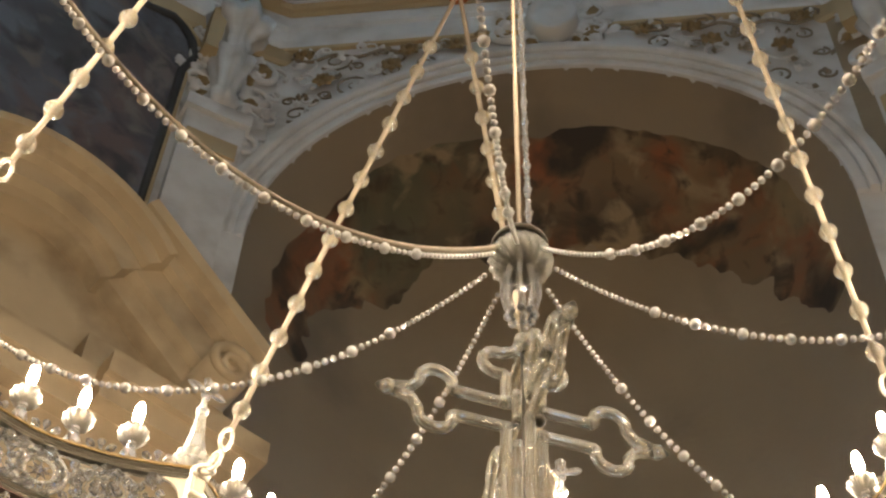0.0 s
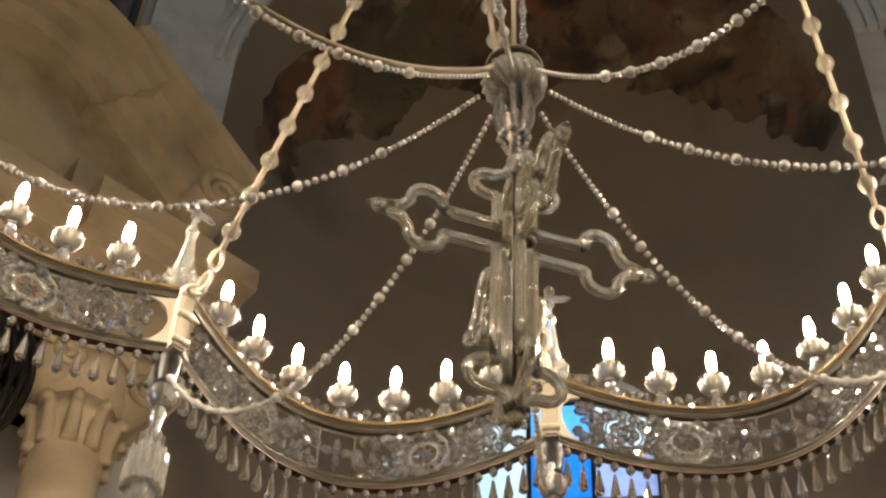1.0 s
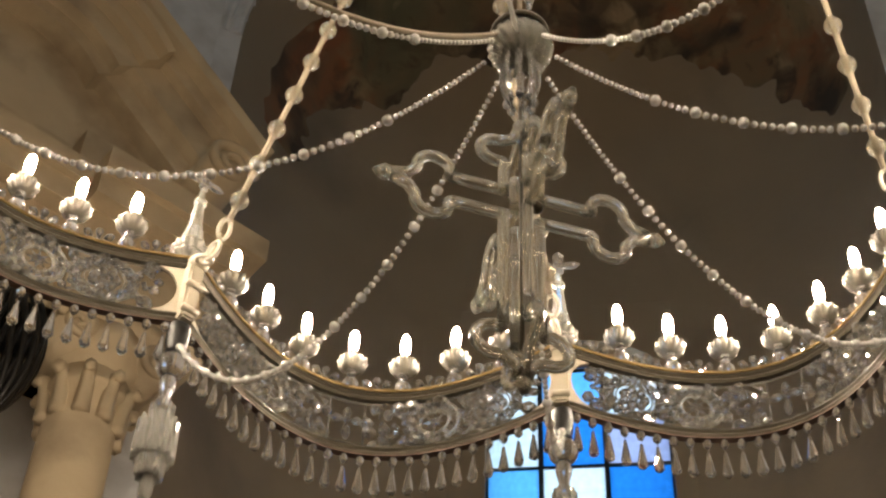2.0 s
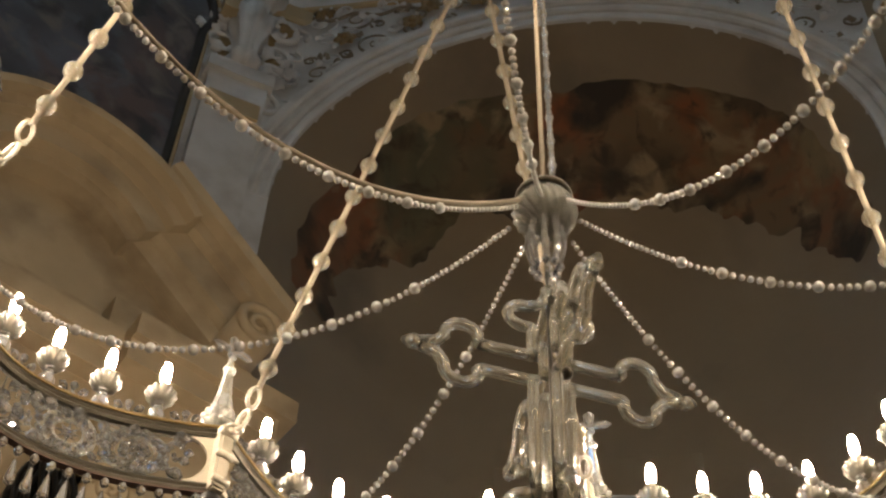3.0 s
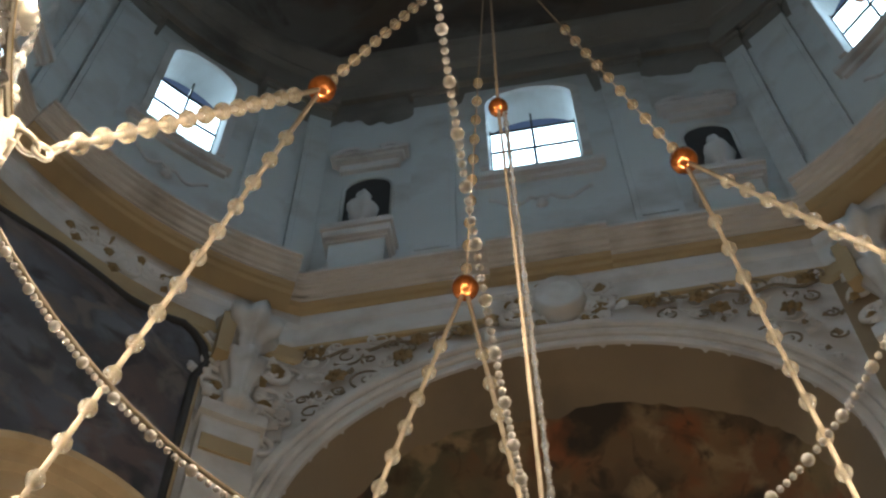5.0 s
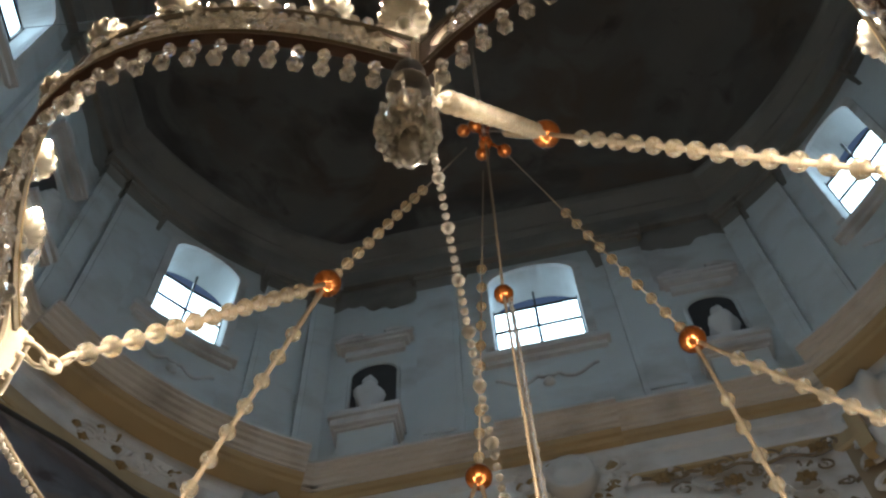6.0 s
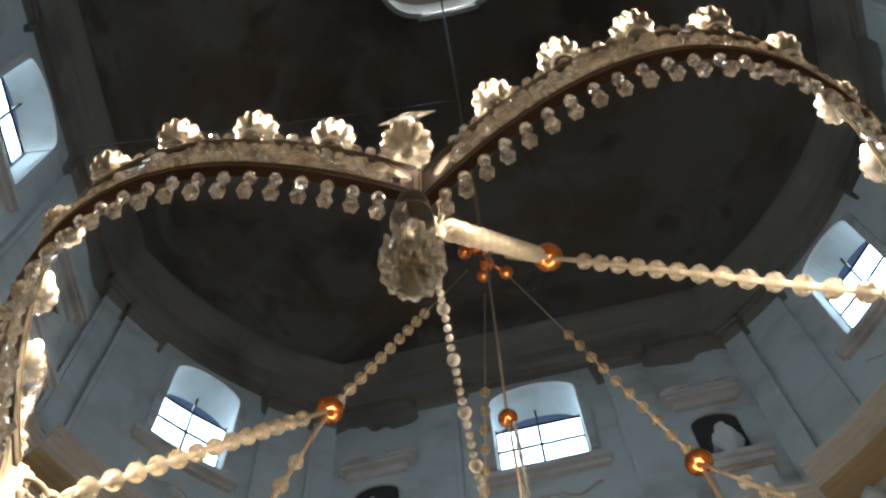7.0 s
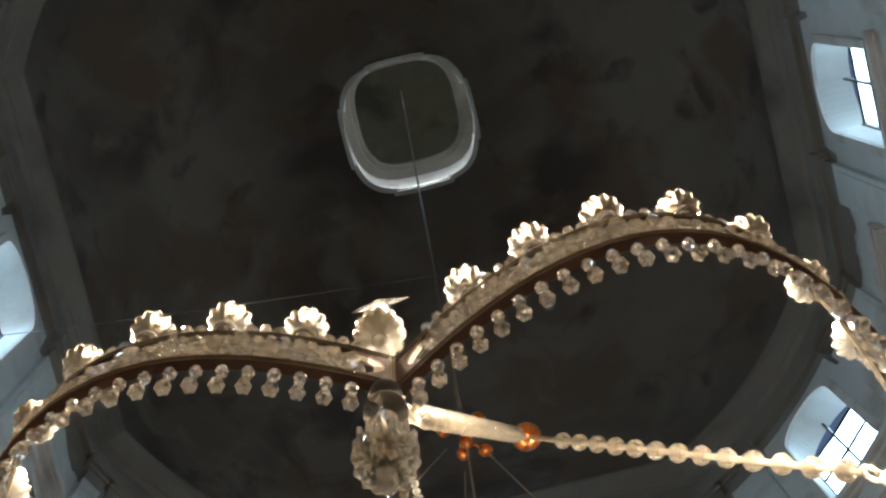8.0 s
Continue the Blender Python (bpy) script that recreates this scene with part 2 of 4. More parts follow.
M_DOME = painted_mat("sooty_painted_vault", (0.150, 0.143, 0.132), (
    (0.25, 3, 0.42, 0.62, (0.115, 0.106, 0.096)), (0.35, 4, 0.47, 0.60, (0.170, 0.162, 0.148)), (0.5, 4, 0.50, 0.62, (0.135, 0.102, 0.078)),
    (0.4, 4, 0.52, 0.64, (0.070, 0.063, 0.058)), (0.8, 5, 0.55, 0.66, (0.160, 0.150, 0.136)), (1.2, 6, 0.58, 0.70, (0.080, 0.070, 0.062))), 0.9)
# dark copy of the stucco: the relief's shadow lines as a colour
M_VINE_SHADE = mat("relief_shadow_tone", (0.20, 0.165, 0.12), 0.75, vary=0.35, scale=6)

bm = bmesh.new()
box(bm, -9, 9, -9, 10, -0.3, 0)
setting("floor", mesh_of("floor", bm, M_FLOOR, False), "worn stone church floor", "floor")

ARCH_U, ARCH_R, ARCH_Z = -0.12, 2.675, 13.7


def slab(bm, f, u0, u1, d0, d1, z0, z1, n=6):
    """A block that follows side f, cut into n pieces along it."""
    for i in range(n):
        a, b = u0 + (u1 - u0) * i / n, u0 + (u1 - u0) * (i + 1) / n
        v = [bm.verts.new(f(u, d, z)) for z in (z0, z1) for u, d in ((a, d0), (b, d0), (b, d1), (a, d1))]
        for q in ((0, 3, 2, 1), (4, 5, 6, 7), (0, 1, 5, 4), (2, 3, 7, 6)) + (((3, 0, 4, 7),) if i == 0 else ()) + (((1, 2, 6, 5),) if i == n - 1 else ()):
            bm.faces.new([v[j] for j in q])
    bmesh.ops.remove_doubles(bm, verts=bm.verts, dist=1e-4)


GLASS_D = 0.36
for k in range(8):
    f, h = side(k), half(k)
    bm = bmesh.new()
    if k == 0:
        pierced(bm, f, -h, h, 0.0, 18.0, ARCH_U, ARCH_R, ARCH_Z, 0.0, 0.35, n=40)
    else:
        slab(bm, f, -h, h, 0, 0.35, 0, 18.0, 8)
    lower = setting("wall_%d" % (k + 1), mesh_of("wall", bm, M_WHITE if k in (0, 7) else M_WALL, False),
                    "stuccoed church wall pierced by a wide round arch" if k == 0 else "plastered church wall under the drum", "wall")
    ext = 0.16
    for nm, mt, prof in (
            ("frieze", M_WHITE, [(-0.1, 17.2), (0.03, 17.2), (0.05, 17.26), (0.05, 17.55), (0.09, 17.6), (0.09, 17.8), (-0.1, 17.8)]),
            ("cornice_band", M_OCHRE, [(-0.1, 17.8), (0.10, 17.8), (0.13, 17.84), (0.17, 17.85), (0.20, 17.89), (0.20, 17.92), (-0.1, 17.92)]),
            ("cornice_moulding", M_WHITE, [(-0.1, 17.92), (0.22, 17.92), (0.23, 17.95), (0.27, 17.95), (0.30, 17.995), (0.345, 18.0), (0.365, 18.035), (0.41, 18.04), (0.42, 18.07), (0.46, 18.075), (0.46, 18.135), (-0.1, 18.15)])):
        bm = bmesh.new()
        sweep(bm, run(f, -h - ext, h + ext, 12), prof)
        # the cornice steps forward along the rounded sides and over the middle of the straight ones
        if nm != "frieze":
            step, reach = (0.22, h - 0.18) if k % 2 else (0.06, 0.66)
            sweep(bm, run(f, -reach, reach, 12), [(a + step if a > 0 else 0.05, z - 0.003) for a, z in prof])
        part(nm, bm, mt, lower, smooth=False)
    bm = bmesh.new()
    if k % 2:
        sweep(bm, run(f, -h - 0.1, h + 0.1, 12), [(-0.1, 16.88), (0.02, 16.88), (0.045, 16.93), (0.045, 17.16), (0.02, 17.2), (-0.1, 17.2)])
    else:
        sweep(bm, run(f, -h - 0.1, h + 0.1, 2), [(-0.1, 17.14), (0.045, 17.14), (0.06, 17.17), (0.045, 17.2), (-0.1, 17.2)])
    part("ochre_fillet", bm, M_OCHRE, lower, smooth=False)
    # drum
    bm = bmesh.new()
    wr = 0.6 if k % 2 == 0 else 0.5
    pierced(bm, f, -h, h, 18.0, 25.9, 0, wr, 23.55, 21.32, 0.45, 0.5)
    drum = setting("wall_%d" % (k + 9), mesh_of("drum_wall", bm, M_BLUE, False), "pale blue plastered drum wall with an arched window", "wall")
    # window surround, sill, apron panel
    bm = bmesh.new()
    n = 16
    arc = [(-wr, 21.32)] + [(-wr * math.cos(math.pi * i / n), 23.55 + 0.5 * math.sin(math.pi * i / n)) for i in range(n + 1)] + [(wr, 21.32)]
    grow = lambda u, z, g: (u + g * (1 if u > 0 else -1) * min(1, abs(u) / wr * 1.05), z + (g if z > 23.6 else g * 0.5 if z > 23.5 else 0))
    for (a, b) in zip(arc, arc[1:]):
        pts = [(a, 0.004), (b, 0.004), (b, 0.12), (a, 0.12)]
        lo = [bm.verts.new(f(*(lambda q: (q[0], 0.0, q[1]))(grow(p[0], p[1], g)))) for p, g in pts]
        hi = [bm.verts.new(f(*(lambda q: (q[0], -0.05, q[1]))(grow(p[0], p[1], g)))) for p, g in pts]
        bm.faces.new(hi)
        for i in range(4):
            bm.faces.new((lo[i], lo[(i + 1) % 4], hi[(i + 1) % 4], hi[i]))
    part("window_surround", bm, M_WHITE, drum, smooth=False)
    bm = bmesh.new()
    slab(bm, f, -wr - 0.25, wr + 0.25, -0.13, 0.0, 20.84, 20.97, 4)
    slab(bm, f, -wr - 0.2, wr + 0.2, -0.06, 0.0, 20.74, 20.84, 4)
    part("window_ledge", bm, M_WHITE, drum, smooth=False)
    bm = bmesh.new()
    slab(bm, f, -wr - 0.1, wr + 0.1, -0.035, 0.0, 19.1, 20.45, 4)
    part("apron_panel", bm, M_BLUE, drum, smooth=False)
    bm = bmesh.new()
    tube(bm, [f(wr * 1.05 * (i / 10 - 1), -0.05, 20.1 + 0.13 * math.cos(i * 0.63) - (0.12 if 8 < i < 12 else 0)) for i in range(21)], 0.025, 6)
    ball(bm, f(0, -0.05, 19.9), 0.08, 8, 6)
    part("apron_scroll", bm, M_WHITE, drum)
    # pilasters, with base and capital
    for sg in (-1, 1):
        for at, w in (((1.32, 0.28),) if k % 2 == 0 else ((1.2, 0.3), (1.75, 0.16))):
            bm = bmesh.new()
            u = sg * at
            slab(bm, f, u - w, u + w, -0.1, 0.0, 18.2, 23.8, 2)
            slab(bm, f, u - w + 0.07, u + w - 0.07, -0.12, -0.1, 19.0, 23.5, 2)
            slab(bm, f, u - w - 0.05, u + w + 0.05, -0.15, 0.0, 18.2, 18.75, 2)
            part("pilaster", bm, M_BLUE, drum, smooth=False)
            # pilaster head and capital take the dark tone too, shade put in colour
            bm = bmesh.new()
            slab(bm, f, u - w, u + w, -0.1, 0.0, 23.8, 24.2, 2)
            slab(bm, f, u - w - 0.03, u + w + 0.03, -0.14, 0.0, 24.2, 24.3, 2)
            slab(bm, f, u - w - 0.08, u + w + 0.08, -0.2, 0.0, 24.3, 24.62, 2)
            part("capital", bm, M_DIM, drum, smooth=False)
        if k % 2 == 0:
            u = sg * 2.17
            for nm, blocks in (("niche_pedestal", ((0.33, 0.28, 18.1, 19.14),)), ("pedestal_cap", ((0.36, 0.31, 19.14, 19.2), (0.40, 0.36, 19.2, 19.36), (0.43, 0.40, 19.36, 19.5))),
                               ("niche_pediment", ((0.40, 0.06, 21.92, 22.12), (0.46, 0.14, 22.12, 22.2), (0.52, 0.18, 22.2, 22.28)))):
                bm = bmesh.new()
                for w, d0, z0, z1 in blocks:
                    slab(bm, f, u - w, u + w, -d0, 0.0, z0, z1, 1)
                if nm == "niche_pediment":
                    for e in (-1, 1):
                        tube(bm, [f(u + e * (0.5 - 0.36 * i / 8), -0.12, 22.32 + 0.17 * math.sin(math.pi * i / 11)) for i in range(9)], lambda t: 0.055 - 0.02 * t, 6)
                part(nm, bm, M_WHITE if nm != "niche_pedestal" else M_BLUE, drum, smooth=False)
            # no recess is cut: a flat dark face paints the niche's shade
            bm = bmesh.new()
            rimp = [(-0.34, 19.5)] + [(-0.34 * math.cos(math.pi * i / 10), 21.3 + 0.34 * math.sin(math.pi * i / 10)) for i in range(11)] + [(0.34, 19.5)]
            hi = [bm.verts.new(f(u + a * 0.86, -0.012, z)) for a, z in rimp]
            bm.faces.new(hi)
            part("niche_shade", bm, M_DARK, drum, "flat dark sheet that imitates the shade inside a statue niche", smooth=False)
            bm = bmesh.new()
            tube(bm, [f(u + a * 0.94, -0.02, z) for a, z in rimp], 0.028, 6)
            part("niche_frame", bm, M_BLUE, drum)
            bm = bmesh.new()
            c = f(u, -0.19, 19.5)
            lathe(bm, [(0, 0), (0.15, 0), (0.15, 0.1), (0.09, 0.2), (0.1, 0.34), (0.15, 0.52), (0.19, 0.7), (0.17, 0.8), (0.075, 0.9), (0.055, 0.94), (0.085, 1.02), (0.095, 1.12), (0.07, 1.22), (0, 1.26)], 20, Matrix.Translation(c), 0.10, 5)
            tagged(part("statue", bm, M_WHITE, None), "weathered white stucco bust in a drum niche", "statue", "drum statues")
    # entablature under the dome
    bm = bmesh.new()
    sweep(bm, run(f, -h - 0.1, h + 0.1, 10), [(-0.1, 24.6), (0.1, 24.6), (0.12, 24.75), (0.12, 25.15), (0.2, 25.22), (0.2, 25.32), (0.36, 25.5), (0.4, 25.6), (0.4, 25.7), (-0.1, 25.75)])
    part("upper_cornice", bm, M_DIM, drum, smooth=False)
    # ragged dark sheet over the wall top: the fading daylight as colour
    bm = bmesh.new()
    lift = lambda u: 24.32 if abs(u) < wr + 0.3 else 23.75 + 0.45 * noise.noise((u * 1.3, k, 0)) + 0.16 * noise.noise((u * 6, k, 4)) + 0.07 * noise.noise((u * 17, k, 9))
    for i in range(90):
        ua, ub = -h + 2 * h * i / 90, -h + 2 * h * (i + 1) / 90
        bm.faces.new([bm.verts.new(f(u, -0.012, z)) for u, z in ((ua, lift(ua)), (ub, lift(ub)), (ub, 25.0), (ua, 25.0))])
    part("dimmed_band", bm, M_DIM, drum, "plaster above the windows, coloured darker for the weak light there", smooth=False)
    # window with its bars and panes
    win = setting("window_%d" % (k + 1), None, "arched drum window with dark glazing bars and bright daylight", "window")
    bm = bmesh.new()
    for u in (-wr, 0.0, wr):
        slab(bm, f, u - 0.014, u + 0.014, GLASS_D - 0.02, GLASS_D + 0.03, 21.32, 24.04 if u == 0 else 23.58, 1)
    for z in (21.35, 22.05, 22.78, 23.5):
        slab(bm, f, -wr, wr, GLASS_D - 0.015, GLASS_D + 0.025, z - 0.009, z + 0.009, 2)
    part("window_frame", bm, M_IRON, win, smooth=False)
    for i in range(3):
        for u0, u1 in ((-wr + 0.02, -0.02), (0.02, wr - 0.02)):
            bm = bmesh.new()
            z0 = 21.35 + i * 0.72
            slab(bm, f, u0, u1, GLASS_D, GLASS_D + 0.006, z0 + 0.02, z0 + 0.70, 1)
            part("pane", bm, M_PANE, win, smooth=False).visible_shadow = False
    area_lamp("window_daylight", look(f(0, 1.35, 24.6), f(0, -1, 23.5)), 2.0, 3.8, WINDOW_WATTS, (0.60, 0.84, 1.0), 130.0)

# ---- apse behind the front arch ----
F0 = side(0)
AC = F0(ARCH_U, 0.0, ARCH_Z)


def conch(alpha, beta, r=ARCH_R):
    return AC + r * Vector((math.cos(beta) * math.cos(alpha), math.sin(beta), math.cos(beta) * math.sin(alpha)))


bm = bmesh.new()
rows = [[bm.verts.new(conch(math.pi * i / 32, math.pi / 2 * j / 16)) for i in range(33)] for j in range(17)]
for a, b in zip(rows, rows[1:]):
    for i in range(32):
        bm.faces.new((a[i], a[i + 1], b[i + 1], b[i]))
rows = [[bm.verts.new(AC + Vector((ARCH_R * math.cos(math.pi * i / 32), ARCH_R * math.sin(math.pi * i / 32), z - ARCH_Z))) for i in range(33)] for z in (0.0, 9.6, 12.1, ARCH_Z)]
for a, b in zip(rows, rows[1:]):
    for i in range(32):
        if not (rows.index(a) == 1 and 12 <= i < 20):
            bm.faces.new((a[i], a[i + 1], b[i + 1], b[i]))
bmesh.ops.remove_doubles(bm, verts=bm.verts, dist=1e-4)
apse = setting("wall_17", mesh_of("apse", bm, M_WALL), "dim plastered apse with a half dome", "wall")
# darkened fresco with an uneven edge
bm = bmesh.new()
rows = []
NA, NB = 160, 14
for i in range(NA + 1):
    al = radians(-6 + 192 * i / NA)
    s = i / NA
    hi = 13.5 + 3.2 * noise.noise((al * 2.1, 0, 3)) + 1.8 * abs(noise.noise((al * 6.0, 1, 0))) * 2
    lo = 15 + 27 * math.sin(math.pi * min(1, max(0, s * 0.96 + 0.02))) ** 0.45 + 7 * noise.noise((al * 2.6, 7, 0)) + 2.5 * noise.noise((al * 9, 2, 5)) + 2 * noise.noise((al * 17, 2, 9))
    rows.append([bm.verts.new(conch(al, radians(hi + (lo - hi) * j / NB), ARCH_R - 0.015) if 0 <= al <= math.pi else
                              AC + Vector(((ARCH_R - 0.015) * math.cos(radians(hi + (lo - hi) * j / NB)) * (1 if math.cos(al) > 0 else -1), (ARCH_R - 0.015) * math.sin(radians(hi + (lo - hi) * j / NB)), ARCH_R * math.sin(al)))) for j in range(NB + 1)])
for a, b in zip(rows, rows[1:]):
    for j in range(NB):
        bm.faces.new((a[j], a[j + 1], b[j + 1], b[j]))
part("fresco", bm, M_FRESCO, apse, "flaking dark red and brown fresco patch")
# archivolt
for r0, r1, p in ((0.0, 0.1, 0.05), (0.11, 0.2, 0.09), (0.21, 0.34, 0.13)):
    bm = bmesh.new()
    sweep(bm, [(lambda a, q, t=math.pi * i / 40: F0(ARCH_U - math.cos(t) * (ARCH_R + a), -q, ARCH_Z + math.sin(t) * (ARCH_R + a))) for i in range(41)],
          [(r0, -0.01), (r0, p * 0.8), (r0 + 0.02, p), (r1 - 0.02, p), (r1, p * 0.8), (r1, -0.01)])
    part("archivolt", bm, M_WHITE, bpy.data.objects["wall_1"], smooth=False)
# coloured window low in the apse
panes = {n: coloured_pane(n + "_glass", c) for n, c in (("blue", (0.12, 0.42, 0.80)), ("pale", (0.75, 0.85, 0.92)), ("sky", (0.30, 0.62, 0.95)), ("violet", (0.55, 0.60, 0.78)))}
WY = AC.y + 2.5
wall_back = bmesh.new()
pierced(wall_back, lambda u, d, z: Vector((u, WY + d, z)), -1.15, 1.05, 9.5, 12.7, -0.05, 0.78, 11.75, 9.7, 0.16, 0.5)
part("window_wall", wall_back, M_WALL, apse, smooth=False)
stained = setting("window_9", None, "stained glass apse window in blue and white with dark leading", "window")
bm = bmesh.new()
for x in (-0.83, -0.37, 0.18, 0.73):
    box(bm, x - 0.02, x + 0.02, WY + 0.1, WY + 0.14, 9.7, 12.2 if abs(x) < 0.5 else 11.8)
for z in (9.72, 10.3, 10.86, 11.42, 11.98):
    box(bm, -0.83, 0.73, WY + 0.105, WY + 0.135, z - 0.015, z + 0.015)
part("window_frame", bm, M_IRON, stained, smooth=False)
tints = ("pale", "blue", "pale", "sky", "pale", "blue", "pale", "blue", "violet", "pale", "sky", "pale")
for i, z in enumerate((9.72, 10.3, 10.86, 11.42)):
    for j, (x0, x1) in enumerate(((-0.81, -0.39), (-0.35, 0.16), (0.20, 0.71))):
        bm = bmesh.new()
        box(bm, x0, x1, WY + 0.115, WY + 0.122, z + 0.015, z + 0.56)
        part("pane", bm, panes[tints[(i * 3 + j) % 12]], stained, smooth=False)
area_lamp("apse_daylight", look((-0.05, WY + 0.5, 11.0), (-0.05, 0, 11.0)), 1.7, 2.8, APSE_WATTS, (0.80, 0.92, 1.0))


# ---- stucco ornament ----
def leaf(bm, f, u, z, size, turn, proud=0.09):
    """A lobed acanthus leaf that curls off the wall."""
    n = 7
    rim = []
    for i in range(n + 1):
        t = i / n
        w = size * 0.42 * math.sin(math.pi * min(1, t * 0.93 + 0.07)) * (1 + 0.3 * math.sin(t * 19))
        for sg in (-1, 0, 1):
            a, b = t * size, sg * w
            uu, zz = u + a * math.cos(turn) - b * math.sin(turn), z + a * math.sin(turn) + b * math.cos(turn)
            rim.append(bm.verts.new(f(uu, -0.02 - proud * (0.4 + math.sin(t * 2.6)) * (1 if sg == 0 else 0.45), zz)))
    for i in range(n):
        for j in range(2):
            bm.faces.new((rim[i * 3 + j], rim[i * 3 + j + 1], rim[i * 3 + j + 4], rim[i * 3 + j + 3]))


def scroll(bm, f, u, z, r, turns=1.6, flip=1, start=0.0, th=0.035):
    tube(bm, [f(u + flip * r * (1 - 0.8 * t) * math.cos(start + t * turns * 6.283), -0.05, z + r * (1 - 0.8 * t) * math.sin(start + t * turns * 6.283)) for t in (i / 26 for i in range(27))],
         lambda t: th * (1.1 - 0.6 * t), 6)


def ornament(name, f, spots, seed, label):
    """Scrolls and leaves at (u, z, size); every third leaf keeps its gilding."""
    rnd = random.Random(seed)
    ob = tagged(new(name), label, "ornament", "stucco ornaments", "structure")
    for i, (u, z, s) in enumerate(spots):
        bm = bmesh.new()
        scroll(bm, f, u, z, s * 0.5, 1.5, rnd.choice((-1, 1)), rnd.uniform(0, 6.28), s * 0.10)
        scroll(bm, f, u + s * 0.5, z + s * 0.25, s * 0.3, 1.2, rnd.choice((-1, 1)), rnd.uniform(0, 6.28), s * 0.06)
        part("scroll", bm, M_WHITE, ob)
        for gilt in (False, True):
            bm = bmesh.new()
            # gilding is real; the second gilt leaf deepens the scrolls' shadows by colour
            for q in range(3 if not gilt else 2):
                leaf(bm, f, u + rnd.uniform(-0.5, 0.5) * s, z + rnd.uniform(-0.45, 0.45) * s, s * rnd.uniform(0.35, 0.6), rnd.uniform(0, 6.28), 0.07)
            part("gilt_leaf" if gilt else "leaf", bm, M_GILT if gilt else M_WHITE, ob, "darkened gilt leaf" if gilt else "")
    return ob


def over_arch(u, lift):
    return ARCH_Z + math.sqrt(max(0, (ARCH_R + 0.34) ** 2 - (u - ARCH_U) ** 2)) + lift


def vine(name, sg, seed, label):
    """A running vine in the spandrel: a wavy stem with spiral tendrils, small leaves and a few gilt rosettes."""
    rnd = random.Random(seed)
    ob = tagged(new(name), label, "ornament", "stucco ornaments", "structure")
    bm = bmesh.new()
    tube(bm, [F0(sg * (0.62 + 2.05 * t), -0.05, 16.99 + 0.05 * math.sin(t * 26) - 0.12 * t) for t in (i / 60 for i in range(61))], 0.022, 6)
    part("stem", bm, M_VINE_SHADE, ob, "vine stem in the dark tone of the relief's shadow lines")
    places = []
    for i in range(150):
        t = rnd.random() ** 0.75
        u = sg * (1.05 + 1.62 * t)
        lo, top = over_arch(u, 0.12), 17.08
        p = (u, rnd.uniform(lo, top), 0.08 + 0.13 * rnd.random())
        if lo < top - 0.05 and all(math.hypot(p[0] - q[0], p[1] - q[1]) > 0.86 * (p[2] + q[2]) for q in places):
            places.append(p)
    for n, (u, z, r) in enumerate(places):
        bm = bmesh.new()
        # some tendrils and leaves are coloured dark as shadow outlines
        scroll(bm, F0, u, z, r, 1.4, rnd.choice((-1, 1)), rnd.uniform(0, 6.28), 0.014)
        part("tendril", bm, M_WHITE if n % 5 % 2 else M_VINE_SHADE, ob)
        bm = bmesh.new()
        for q in range(2):
            leaf(bm, F0, u + rnd.uniform(-1, 1) * r, z + rnd.uniform(-1, 1) * r, r * rnd.uniform(0.5, 0.9), rnd.uniform(0, 6.28), 0.05)
        part("leaf", bm, M_WHITE if n % 3 else M_VINE_SHADE, ob)
    for u, z in ((0.95, 16.96), (1.45, 16.92), (1.62, 16.62), (2.3, 16.4), (2.55, 16.95)):
        bm = bmesh.new()
        for q in range(6):
            leaf(bm, F0, sg * u, z, 0.12, q * 1.05 + u, 0.06)
        ball(bm, F0(sg * u, -0.09, z), 0.045, 8, 6)
        part("gilt_rosette", bm, M_GILT, ob, "darkened gilt rosette")
    return ob


for sg, seed in ((-1, 4), (1, 9)):
    vine("stucco_relief", sg, seed, "white stucco vine scrolls with darkened gilt rosettes over the arch")
cart = ornament("stucco_cartouche", F0, [(-0.45, 17.1, 0.36), (0.42, 17.1, 0.36), (-0.25, 16.9, 0.3), (0.3, 16.9, 0.3), (0.0, 17.55, 0.34), (-0.4, 17.45, 0.3), (0.42, 17.45, 0.3)], 3, "white stucco cartouche with scrolls at the crown of the arch")
bm = bmesh.new()
lathe(bm, [(0, 0.2), (0.16, 0.18), (0.25, 0.13), (0.28, 0.17), (0.33, 0.15), (0.35, 0.0), (0.3, -0.05)], 20, Matrix.Translation(F0(0.04, -0.06, 17.22)) @ Matrix.Rotation(radians(90), 4, "X") @ Matrix.Diagonal((0.8, 1.15, 1, 1)))
part("shield", bm, M_WHITE, cart)
